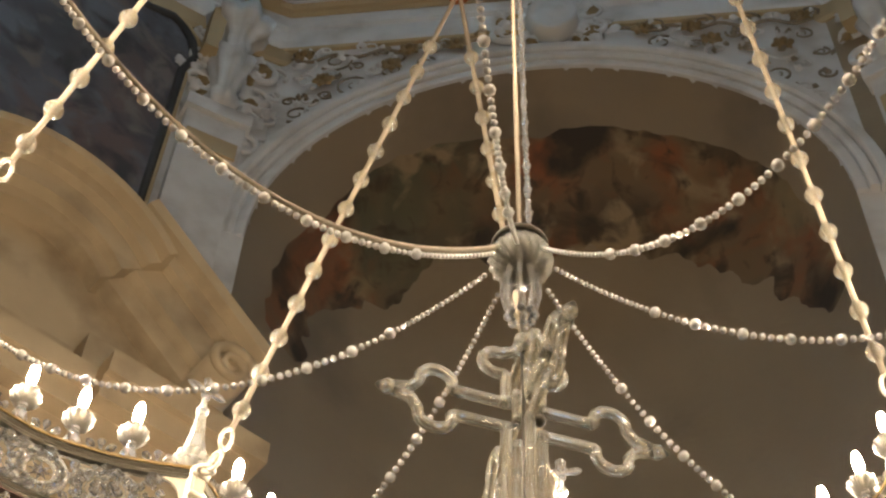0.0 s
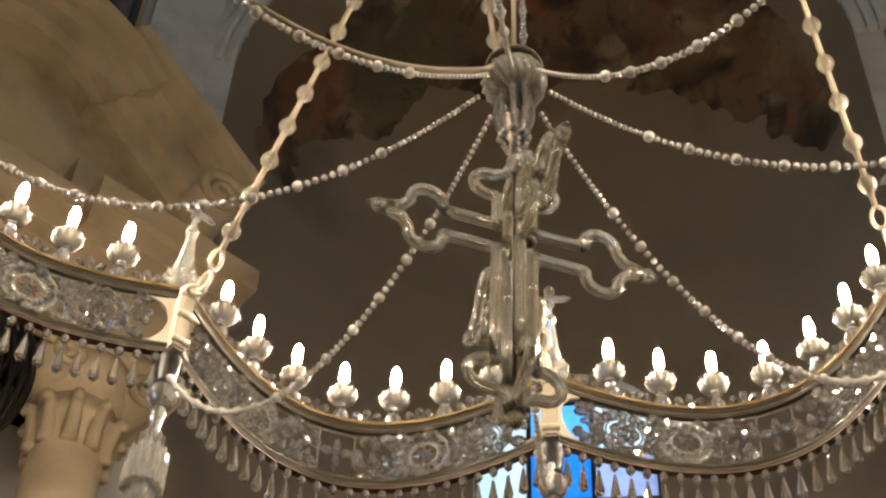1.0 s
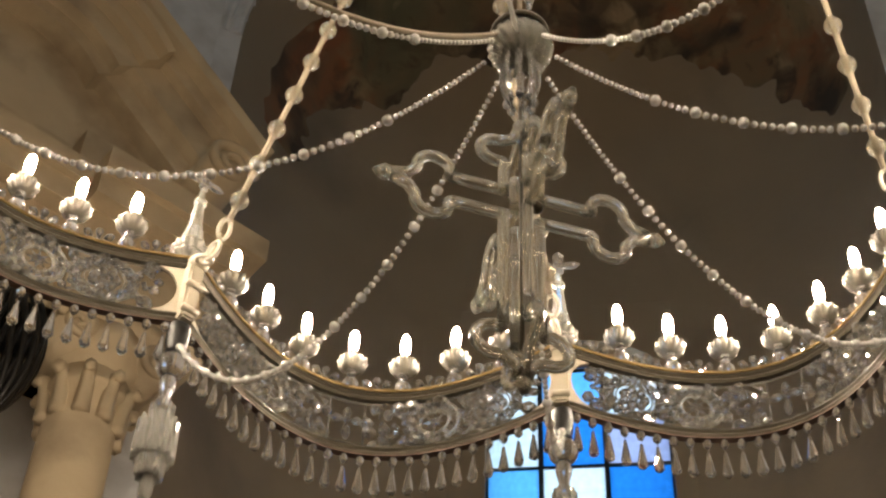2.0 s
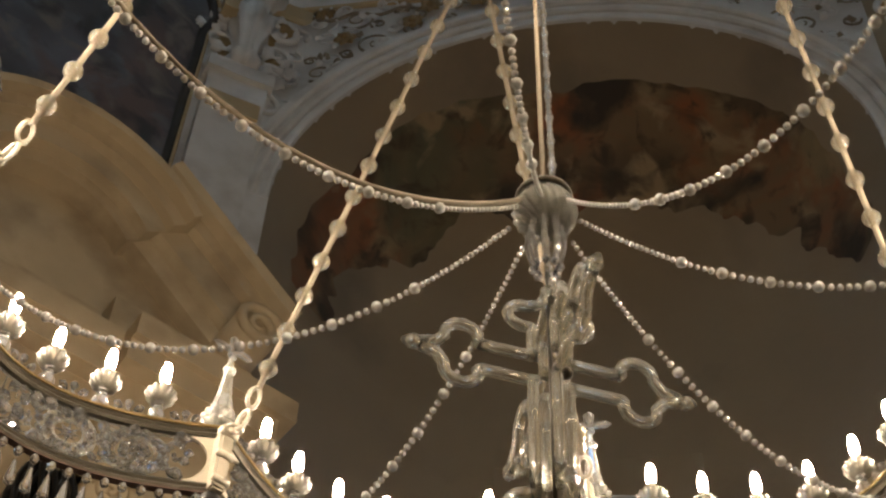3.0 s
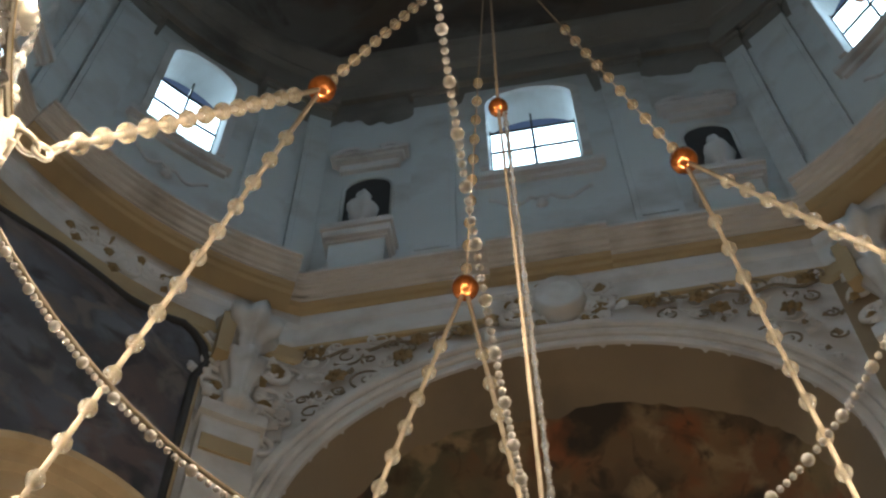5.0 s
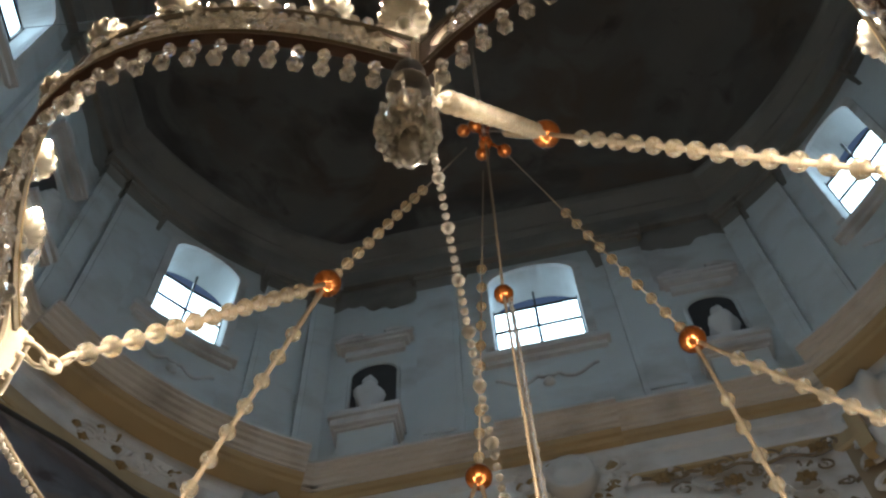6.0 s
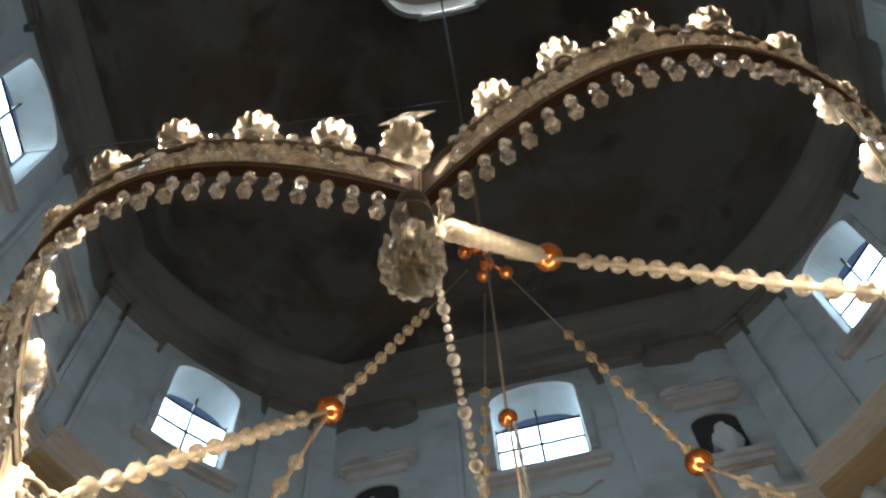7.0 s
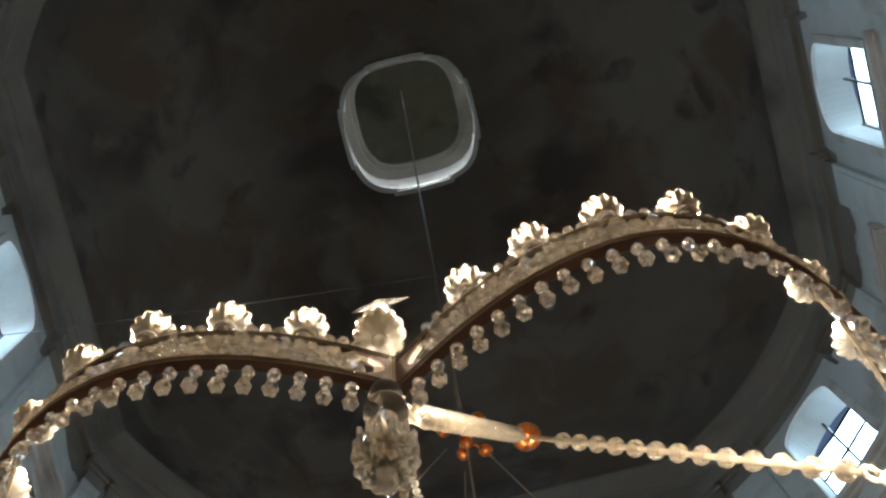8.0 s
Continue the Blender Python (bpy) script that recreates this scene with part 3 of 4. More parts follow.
# consoles on the piers beside the arch
for k, us in ((7, (1.42,)), (1, (-1.42,))):
    f = side(k)
    for u in us:
        pier = tagged(new("stucco_console"), "white stucco console with ochre traces on the pier", "ornament", "stucco ornaments", "structure")
        bm = bmesh.new()
        slab(bm, f, u - 0.3, u + 0.3, -0.14, 0.0, 9.0, 15.2, 2)
        slab(bm, f, u - 0.34, u + 0.34, -0.2, 0.0, 15.2, 15.4, 2)
        part("pilaster", bm, M_WHITE, pier, smooth=False)
        bm = bmesh.new()
        slab(bm, f, u - 0.26, u + 0.26, -0.17, -0.14, 14.6, 14.85, 2)
        slab(bm, f, u - 0.34, u - 0.18, -0.24, 0.0, 16.3, 17.1, 1)
        part("ochre_patch", bm, M_OCHRE, pier, smooth=False)
        bm = bmesh.new()
        lathe(bm, [(0, 15.4), (0.14, 15.42), (0.18, 15.55), (0.11, 15.75), (0.13, 15.95), (0.2, 16.2), (0.23, 16.4), (0.12, 16.55), (0.15, 16.66), (0.14, 16.78), (0.2, 16.9), (0.3, 17.0), (0.33, 17.2), (0, 17.22)], 28, Matrix.Translation(f(u, -0.10, 0)), 0.16, 7)
        part("figure_bracket", bm, M_WHITE, pier)
        ornament("stucco_relief", f, [(u - 0.28, 15.9, 0.36), (u + 0.28, 15.6, 0.4), (u + 0.3, 16.5, 0.4), (u - 0.28, 16.8, 0.32), (u + 0.3, 15.1, 0.4), (u - 0.26, 16.35, 0.34), (u + 0.32, 16.05, 0.34), (u - 0.2, 15.3, 0.3)], 20 + k, "white stucco scrolls on the pier beside the arch")

for k in (7, 1):
    ornament("stucco_relief", side(k), [(-0.62, 17.4, 0.34), (-0.35, 17.6, 0.3), (0.0, 17.35, 0.36), (0.3, 17.55, 0.32), (0.55, 17.4, 0.26), (1.2, 17.4, 0.22)], 40 + k, "white stucco scrolls across the rounded frieze")

# ---- dark painting above the altar ----
F7 = side(7)
painting = tagged(new("wall_painting"), "large dark oil painting in a thin shaped frame", "painting")
outline = [(-1.8, 13.2), (0.97, 13.2), (0.97, 15.9), (1.06, 16.25), (0.98, 16.55), (0.86, 16.72), (0.72, 16.82), (0.45, 16.74), (0.1, 16.74), (-0.35, 16.84), (-0.75, 16.86), (-1.1, 16.76), (-1.8, 16.5)]
bm = bmesh.new()
bm.faces.new([bm.verts.new(F7(u, -0.04, z)) for u, z in outline])
bm.faces.new([bm.verts.new(F7(u, -0.005, z)) for u, z in outline])
part("canvas", bm, M_PICTURE, painting, smooth=False)
bm = bmesh.new()
tube(bm, [F7(u, -0.05, z) for u, z in outline], 0.05, 6, True)
part("frame", bm, M_DARK, painting)
bm = bmesh.new()
tube(bm, [F7(u * 1.06, -0.05, z + 0.07) for u, z in outline], 0.025, 6, True)
part("frame_lip", bm, M_OCHRE, painting)

# ---- side altar with a broken curved pediment ----
A7 = Matrix.Rotation(radians(45), 4, "Z")


def alt(u, d, z):
    """u along the altar's front, d towards the hall, from 5.6 m off the axis."""
    return A7 @ Vector((u, 5.6 - d, z))


altar = tagged(new("side_altar"), "warm-lit beige stone altar with columns and a broken curved pediment", "altar")


def moulded(name, path, prof, material=M_BEIGE, parent=altar):
    bm = bmesh.new()
    sweep(bm, path, prof)
    return part(name, bm, material, parent, smooth=False)


bandp = [(-0.50, -0.9), (-0.50, -0.12), (-0.40, -0.10), (-0.38, 0.0), (-0.2, 0.02), (-0.18, 0.1), (-0.08, 0.12), (-0.06, 0.22), (0.0, 0.24), (0.0, -0.9)]
moulded("curved_pediment", [(lambda a, d, t=radians(155 - 120 * i / 24): alt(0.42 + (1.25 + a) * math.cos(t), d, 11.36 + (1.25 + a) * math.sin(t))) for i in range(25)], [(p, q - 0.24) for p, q in bandp])
for cx, cz, ex, ez in ((1.16, 12.56, 2.42, 11.62),):
    dx, dz = ex - cx, ez - cz
    ln = math.hypot(dx, dz)
    nx, nz = -dz / ln, dx / ln
    moulded("raking_cornice", [(lambda a, d, t=i / 4: alt(cx + dx * t + nx * a, d - 0.28, cz + dz * t + nz * a)) for i in range(5)],
            [(-0.62, -0.9), (-0.62, -0.1), (-0.5, -0.06), (-0.46, 0.04), (-0.22, 0.06), (-0.2, 0.14), (-0.1, 0.16), (-0.08, 0.27), (0.0, 0.3), (0.0, -0.9)])
bm = bmesh.new()
bm.faces.new([bm.verts.new(alt(u, -0.55, z)) for u, z in ((-1.9, 10.1), (2.1, 10.1), (2.1, 11.4), (1.2, 12.1), (0.42, 12.3), (-0.5, 12.0), (-1.2, 11.4))])
part("tympanum", bm, M_BEIGE, altar, smooth=False)
bm = bmesh.new()
pts = [alt(2.08 + 0.2 * (1 - 0.85 * t) * math.cos(t * 12), 0.02, 11.2 + 0.2 * (1 - 0.85 * t) * math.sin(t * 12)) for t in (i / 40 for i in range(41))]
tube(bm, pts, lambda t: 0.05 - 0.025 * t, 8)
tube(bm, [alt(2.08, d, 11.2) for d in (-0.9, 0.0)], 0.19, 16)
part("volute", bm, M_BEIGE, altar)
for nm, z0, z1, d, u0, u1 in (("architrave", 8.95, 9.3, 0.0, -2.1, 1.95), ("entablature_frieze", 9.3, 9.8, -0.05, -2.05, 1.9), ("altar_cornice", 9.8, 10.0, 0.1, -2.2, 2.1), ("altar_cornice", 10.0, 10.2, 0.16, -2.3, 2.2), ("altar_attic", 10.2, 11.0, -0.45, -2.1, 2.1)):
    bm = bmesh.new()
    for a, b, dd in ((u0, u1, d), (1.05, u1 + 0.12, d + 0.2), (u0 - 0.12, -1.25, d + 0.2)):
        v = [bm.verts.new(alt(u, q, z)) for z in (z0, z1) for u, q in ((a, -1.0), (b, -1.0), (b, dd), (a, dd))]
        for q in ((0, 3, 2, 1), (4, 5, 6, 7), (0, 1, 5, 4), (1, 2, 6, 5), (2, 3, 7, 6), (3, 0, 4, 7)):
            bm.faces.new([v[j] for j in q])
    part(nm, bm, M_BEIGE, altar, smooth=False)
for u in (1.46, -1.66):
    bm = bmesh.new()
    base = alt(u, 0.0, 0)
    lathe(bm, [(0.36, 0), (0.36, 0.9), (0.3, 1.0), (0.3, 1.1), (0.26, 1.2), (0.265, 3.5), (0.22, 8.3), (0.26, 8.34), (0.26, 8.4), (0.22, 8.44), (0.24, 8.5), (0, 8.5)], 28, Matrix.Translation(base))
    part("column", bm, M_BEIGE, altar)
    bm = bmesh.new()
    box(bm, -0.36, 0.36, -0.3, 0.3, 8.82, 8.95, Matrix.Translation(base) @ A7)
    lathe(bm, [(0, 8.5), (0.24, 8.5), (0.3, 8.7), (0.3, 8.82), (0, 8.82)], 20, Matrix.Translation(base), 0.06, 8)
    for sg in (-1, 1):
        tube(bm, [base + A7 @ Vector((sg * (0.28 + 0.13 * (1 - 0.85 * t) * math.cos(t * 11)), -0.28, 8.68 + 0.13 * (1 - 0.85 * t) * math.sin(t * 11))) for t in (i / 30 for i in range(31))], lambda t: 0.035 - 0.015 * t, 6)
        tube(bm, [base + A7 @ Vector((sg * 0.28, y, 8.68)) for y in (-0.26, 0.26)], 0.12, 12)
    part("ionic_capital", bm, M_BEIGE, altar)
    for i in range(10):
        a = 2 * math.pi * i / 10
        bm = bmesh.new()
        tube(bm, [base + Vector(((0.225 + 0.09 * t * t) * math.cos(a), (0.225 + 0.09 * t * t) * math.sin(a), 8.12 + 0.42 * t - 0.16 * max(0, t - 0.8) * 5 * t)) for t in (j / 8 for j in range(9))], lambda t: 0.055 - 0.02 * t, 6)
        part("acanthus_leaf", bm, M_BEIGE, altar)
# black openwork lantern beside the column
lantern = tagged(new("hanging_lantern"), "black wrought iron openwork lantern hanging beside the altar column", "lantern")
LC = alt(0.84, 0.15, 8.28)
rnd = random.Random(5)
for i in range(16):
    a = 2 * math.pi * i / 16
    bm = bmesh.new()
    tube(bm, [LC + Vector((math.cos(a + t * 0.9) * 0.21 * math.sin(math.pi * min(1, t * 0.9 + 0.08)) ** 0.7, math.sin(a + t * 0.9) * 0.21 * math.sin(math.pi * min(1, t * 0.9 + 0.08)) ** 0.7, 0.5 - t * 0.95)) for t in (j / 10 for j in range(11))], 0.022, 5)
    part("bar", bm, M_IRON, lantern)
    bm = bmesh.new()
    tube(bm, [LC + Vector((math.cos(a - t * 0.9) * 0.20 * math.sin(math.pi * min(1, t * 0.9 + 0.08)) ** 0.7, math.sin(a - t * 0.9) * 0.20 * math.sin(math.pi * min(1, t * 0.9 + 0.08)) ** 0.7, 0.5 - t * 0.95)) for t in (j / 10 for j in range(11))], 0.018, 5)
    part("bar", bm, M_IRON, lantern)

bm = bmesh.new()
tube(bm, [LC + Vector((0, 0, 0.45)), alt(0.84, 0.15, 8.97)], 0.02, 6)
part("hanger", bm, M_IRON, lantern)

# ---- dome, oculus and roof lantern ----
OC_Z, OC = 31.0, 1.1


def oculus(a, r):
    n = 3.2
    return r / (abs(math.cos(a)) ** n + abs(math.sin(a)) ** n) ** (1 / n)


bm = bmesh.new()
rows = []
for i in range(15):
    s = i / 14
    w = math.cos(s * math.pi / 2)
    row = []
    for k in range(8):
        f, h = side(k), half(k)
        for q in range(8):
            base = f(-h + 2 * h * q / 8, 0, 0) - HALL
            a = math.atan2(base.x, base.y)
            ro = oculus(a, OC)
            rib = -0.10 if q == 0 and 0 < i < 14 else 0.0
            p = HALL * w + Vector((0, 0.22, 0)) * (1 - w) + base.normalized() * (ro + (base.length - ro) * w + rib)
            row.append(bm.verts.new((p.x, p.y, 25.7 + (OC_Z - 25.7) * math.sin(s * math.pi / 2))))
    rows.append(row)
for a, b in zip(rows, rows[1:]):
    for i in range(64):
        bm.faces.new((a[i], a[(i + 1) % 64], b[(i + 1) % 64], b[i]))
dome = setting("ceiling", mesh_of("dome", bm, M_DOME), "dark sooty painted dome vault with faint ribs", "ceiling")
# the lantern's wall, with four lit slots, and its cap
def ring_part(name, r0, r1, z0, z1, material, parent, a0=0.0, a1=2 * math.pi, n=48):
    bm = bmesh.new()
    sweep(bm, [(lambda r, z, a=a0 + (a1 - a0) * i / n: Vector((math.sin(a) * oculus(a, r), 0.22 + math.cos(a) * oculus(a, r), z))) for i in range(n + 1)], [(r0, z0), (r1, z0), (r1, z1), (r0, z1)])
    return part(name, bm, material, parent, smooth=False)


lan = setting("ceiling_lantern", None, "small roof lantern with a dark cap above the oculus", "ceiling")
ring_part("lantern_wall", OC + 0.10, OC + 0.3, OC_Z + 1.0, OC_Z + 2.7, M_WHITE, lan)
ring_part("lantern_cornice", OC - 0.15, OC + 0.3, OC_Z + 2.6, OC_Z + 2.9, M_DIM, lan)
ring_part("cornice_edge", OC - 0.06, OC + 0.1, OC_Z + 2.45, OC_Z + 2.6, M_DIM, lan)
for q in range(4):
    a = math.pi / 2 * q + math.pi / 4
    ring_part("corner_pier", OC + 0.10, OC + 0.3, OC_Z + 0.06, OC_Z + 1.0, M_OCHRE, lan, a - 0.42, a + 0.42, 8)
    ring_part("oculus_rim", OC - 0.03, OC + 0.05, OC_Z - 0.10, OC_Z + 0.06, M_BLUE, lan, a - 0.36, a + 0.36, 12)
    b = math.pi / 2 * q
    ring_part("oculus_lip", OC + 0.015, OC + 0.09, OC_Z - 0.13, OC_Z + 0.06, M_BLUE, lan, b - 0.44, b + 0.44, 10)
    for e in (-1, 1):
        ring_part("window_jamb", OC + 0.03, OC + 0.3, OC_Z + 0.06, OC_Z + 1.0, M_WHITE, lan, b + e * 0.33 - 0.05, b + e * 0.33 + 0.05, 3)
        ring_part("jamb_block", OC - 0.03, OC + 0.12, OC_Z + 0.06, OC_Z + 0.34, M_WHITE, lan, b + e * 0.5 - 0.08, b + e * 0.5 + 0.08, 3)
    out = Vector((math.sin(b), math.cos(b), 0))
    area_lamp("lantern_daylight", look(out * 1.75 + Vector((0, 0.22, OC_Z + 0.55)), Vector((0, 0.22, OC_Z + 0.4))), 1.1, 0.9, LANTERN_WATTS, (0.88, 0.96, 0.96))
bm = bmesh.new()
lathe(bm, [(1.6, OC_Z + 2.9), (1.2, OC_Z + 3.4), (0.6, OC_Z + 3.7), (0, OC_Z + 3.8)], 32, Matrix.Translation((0, 0.22, 0)))
part("lantern_cap", bm, mat("olive_cap", (0.10, 0.10, 0.075), 0.9, vary=0.3, scale=3, stain=(0.05, 0.05, 0.04)), lan)

# thin wire from the drum to the cable
bm = bmesh.new()
tube(bm, [Vector((-5.42, 0.78, 21.82)).lerp(Vector((0, -0.03, 14.0)), t) - Vector((0, 0, 0.5 * t * (1 - t))) for t in (i / 20 for i in range(21))], 0.005, 6)
tagged(part("tie_wire", bm, M_CABLE, None), "thin dark wire stretched under the dome", "wire")

# ---- the chandelier ----
YAW, NODE_R, LOBE_R = 0.9, 1.45, 0.61
LOBE_X, LOBE_TIP = NODE_R * math.sin(math.pi / 8), 1.718  # a lobe is a parabola between two nodes
LOBE_K = (LOBE_TIP - NODE_R * math.cos(math.pi / 8)) / LOBE_X ** 2
curve_len = lambda x: 0.5 * x * math.sqrt(1 + (2 * LOBE_K * x) ** 2) + math.asinh(2 * LOBE_K * x) / (4 * LOBE_K)
LOBE_HALF = curve_len(LOBE_X) / LOBE_R


def lobe_x(s):
    """The x at s metres along the lobe."""
    lo, hi = -LOBE_X * 1.3, LOBE_X * 1.3
    for _ in range(40):
        mid = (lo + hi) / 2
        lo, hi = (mid, hi) if curve_len(mid) < s else (lo, mid)
    return lo


chandelier = tagged(new("chandelier"), "large crystal crown chandelier with lit candle bulbs and beaded chains", "chandelier")


def az(deg):
    """Turns local +y to that bearing, clockwise from ahead."""
    return Matrix.Rotation(-radians(deg + YAW), 4, "Z")


def hung(deg):
    """The same for the ring, which hangs a little off the axis."""
    return Matrix.Translation((0, 0.017, 0)) @ az(deg)


def lobe(phi, a, z):
    x = lobe_x(phi * LOBE_R)
    n = Vector((2 * LOBE_K * x, 1, 0)).normalized()
    return Vector((x, LOBE_TIP - LOBE_K * x * x, z)) + n * a


def on_lobe(s, z, a=0.0):
    """A frame on the band, s metres along it: x along the band, y outwards, z up."""
    phi = s / LOBE_R
    return Matrix.Translation(lobe(phi, a, z)) @ Matrix.Rotation(-math.atan(2 * LOBE_K * lobe_x(s)), 4, "Z")


def lobe_sweep(profile, n=28, margin=0.0, s0=None, s1=None):
    bm = bmesh.new()
    p0, p1 = (-LOBE_HALF + margin, LOBE_HALF - margin) if s0 is None else (s0 / LOBE_R, s1 / LOBE_R)
    sweep(bm, [(lambda a, z, p=p0 + (p1 - p0) * i / n: lobe(p, a, z)) for i in range(n + 1)], profile)
    return bm


me_top = mesh_of("upper_rail", lobe_sweep([(-0.013, 5.052), (0.009, 5.052), (0.012, 5.06), (0.008, 5.068), (0.012, 5.076), (0.009, 5.086), (-0.014, 5.086), (-0.018, 5.076), (-0.012, 5.068), (-0.018, 5.06)]), M_BRONZE, False)
me_lip = mesh_of("gilt_lip", lobe_sweep([(-0.018, 5.087), (-0.008, 5.087), (-0.008, 5.096), (-0.018, 5.096)]), M_BRASS, False)
me_low = mesh_of("lower_rail", lobe_sweep([(-0.012, 4.832), (0.006, 4.832), (0.010, 4.84), (0.005, 4.848), (0.010, 4.856), (0.006, 4.866), (-0.012, 4.866), (-0.016, 4.856), (-0.011, 4.848), (-0.016, 4.84)]), M_BRONZE, False)
me_sole = mesh_of("rail_sole", lobe_sweep([(-0.014, 4.826), (0.008, 4.826), (0.008, 4.831), (-0.014, 4.831)]), M_RUST, False)


def end_plate(sg, near, far, material):
    """The plate at a lobe's end, cut to a curve by the rosette."""
    bm = bmesh.new()
    n = 10
    outer, inner = sg * LOBE_HALF * LOBE_R, lambda z: sg * (0.60 - 0.085 * math.sqrt(max(0, 1 - ((z - 4.96) / 0.095) ** 2)) * -1 - 0.02)
    grid = []
    for i in range(n + 1):
        z = 4.866 + 0.186 * i / n
        e = inner(z) if abs(z - 4.96) < 0.095 else sg * 0.58
        grid.append([[bm.verts.new(lobe(s / LOBE_R, a, z)) for a in (near, far)] for s in (e if sg * e < 0.695 else sg * 0.69, outer)])
    for p, q in zip(grid, grid[1:]):
        for a in (0, 1):
            bm.faces.new((p[0][a], p[1][a], q[1][a], q[0][a]))
        for e in (0, 1):
            bm.faces.new((p[e][0], p[e][1], q[e][1], q[e][0]))
    return mesh_of("end_plate", bm, material, False)


me_plates = [end_plate(e, -0.007, 0.003, M_CREAM) for e in (-1, 1)]
me_backs = [end_plate(e, 0.0035, 0.008, M_RUST) for e in (-1, 1)]


def gem(bm, x, z, rx, rz, y=0.0, depth=0.014):
    """A cut stone, facetted on both faces, lying in the band."""
    n = 8
    rim = [bm.verts.new((x + rx * math.cos(2 * math.pi * i / n), y, z + rz * math.sin(2 * math.pi * i / n))) for i in range(n)]
    for sg in (-1, 1):
        table = [bm.verts.new((x + 0.55 * rx * math.cos(2 * math.pi * (i + 0.5) / n), y + sg * depth, z + 0.55 * rz * math.sin(2 * math.pi * (i + 0.5) / n))) for i in range(n)]
        bm.faces.new(table)
        for i in range(n):
            bm.faces.new((rim[i], rim[(i + 1) % n], table[i]))
            bm.faces.new((rim[(i + 1) % n], table[(i + 1) % n], table[i]))


def loop(bm, rx, rz, r, x=0.0, z=0.0, n=20, seg=6):
    tube(bm, [(x + rx * math.cos(2 * math.pi * i / n), 0, z + rz * math.sin(2 * math.pi * i / n)) for i in range(n)], r, seg, True)


def stone(rx, rz, depth=0.015):
    bm = bmesh.new()
    gem(bm, 0, 0, rx, rz, 0, depth)
    return mesh_of("stone", bm, M_STONE, False)


me_rim_stone, me_petal, me_eye, me_pearl = stone(0.0165, 0.0148), stone(0.018, 0.018, 0.012), stone(0.014, 0.014, 0.016), stone(0.011, 0.011)
ROSETTE = ([(0.079 * math.cos(a), 0.069 * math.sin(a), me_rim_stone) for a in (2 * math.pi * i / 16 for i in range(16))]
           + [(0.033 * math.cos(a), 0.030 * math.sin(a), me_petal) for a in (2 * math.pi * i / 7 for i in range(7))] + [(0, 0, me_eye)])
MEDAL = [(0.062 * math.cos(a), 0.062 * math.sin(a), me_pearl) for a in (2 * math.pi * i / 14 for i in range(14))]
bm = bmesh.new()
loop(bm, 0.098, 0.086, 0.0035)
loop(bm, 0.058, 0.052, 0.003)
me_rosette_wire = mesh_of("rosette_wire", bm, M_GLASS)
bm = bmesh.new()
loop(bm, 0.078, 0.078, 0.009)
loop(bm, 0.046, 0.046, 0.006)
me_medal_ring = mesh_of("medallion_ring", bm, M_GLASS)
bm = bmesh.new()
for i in range(8):
    a = math.pi * i / 4
    tip, l, r = (Vector((math.cos(a + d), 0, math.sin(a + d))) * q for d, q in ((0, 0.042), (0.39, 0.017), (-0.39, 0.017)))
    for y in (-0.012, 0.012):
        c = bm.verts.new((0, y, 0))
        bm.faces.new((c, bm.verts.new(r), bm.verts.new(tip)))
        bm.faces.new((c, bm.verts.new(tip), bm.verts.new(l)))
bmesh.ops.remove_doubles(bm, verts=bm.verts, dist=1e-4)
me_star = mesh_of("star", bm, M_STONE, False)
bm = bmesh.new()
for x, z, rx, rz in ((0, 0.035, 0.014, 0.026), (0, -0.04, 0.014, 0.034), (-0.03, 0.008, 0.022, 0.013), (0.03, 0.008, 0.022, 0.013), (0, 0.008, 0.012, 0.012)):
    gem(bm, x, z, rx, rz, 0, 0.012)
me_cross = mesh_of("crystal_cross", bm, M_STONE, False)
bm = bmesh.new()
tube(bm, [(-0.055, 0, -0.088), (0.055, 0, -0.088), (0.055, 0, 0.088), (-0.055, 0, 0.088)], 0.0035, 6, True)
me_cross_frame = mesh_of("cross_frame", bm, M_GLASS)
bm = bmesh.new()
gem(bm, 0, 0.045, 0.016, 0.026, 0, 0.012)
gem(bm, 0, -0.02, 0.014, 0.02, 0, 0.012)
gem(bm, 0, -0.062, 0.012, 0.014, 0, 0.012)
me_drop = mesh_of("band_drop", bm, M_STONE, False)
# scattered small stones and scrollwork of wire in the band
rnd = random.Random(11)
taken = []
bm = bmesh.new()
for i in range(700):
    s, z = rnd.uniform(-0.61, 0.61), rnd.uniform(4.876, 5.044)
    if abs(abs(s) - 0.46) < 0.085 and abs(z - 4.96) < 0.08 or abs(abs(s) - 0.27) < 0.07 and abs(z - 4.96) < 0.075 or abs(s) < 0.06:
        continue
    r = rnd.choice((0.009, 0.013, 0.017, 0.021))
    if any(math.hypot(s - a, z - b) < 0.8 * (r + c) for a, b, c in taken):
        continue
    taken.append((s, z, r))
    m = on_lobe(s, z) @ Matrix.Rotation(rnd.uniform(-0.5, 0.5), 4, "X") @ Matrix.Rotation(rnd.uniform(-0.5, 0.5), 4, "Z")
    k0 = len(bm.verts)
    gem(bm, 0, 0, r * rnd.uniform(0.9, 1.5), r, 0, r * 0.85)
    bm.verts.ensure_lookup_table()
    for v in bm.verts[k0:]:
        v.co = m @ v.co
me_small = mesh_of("stone_filling", bm, M_STONE, False)
bm = bmesh.new()
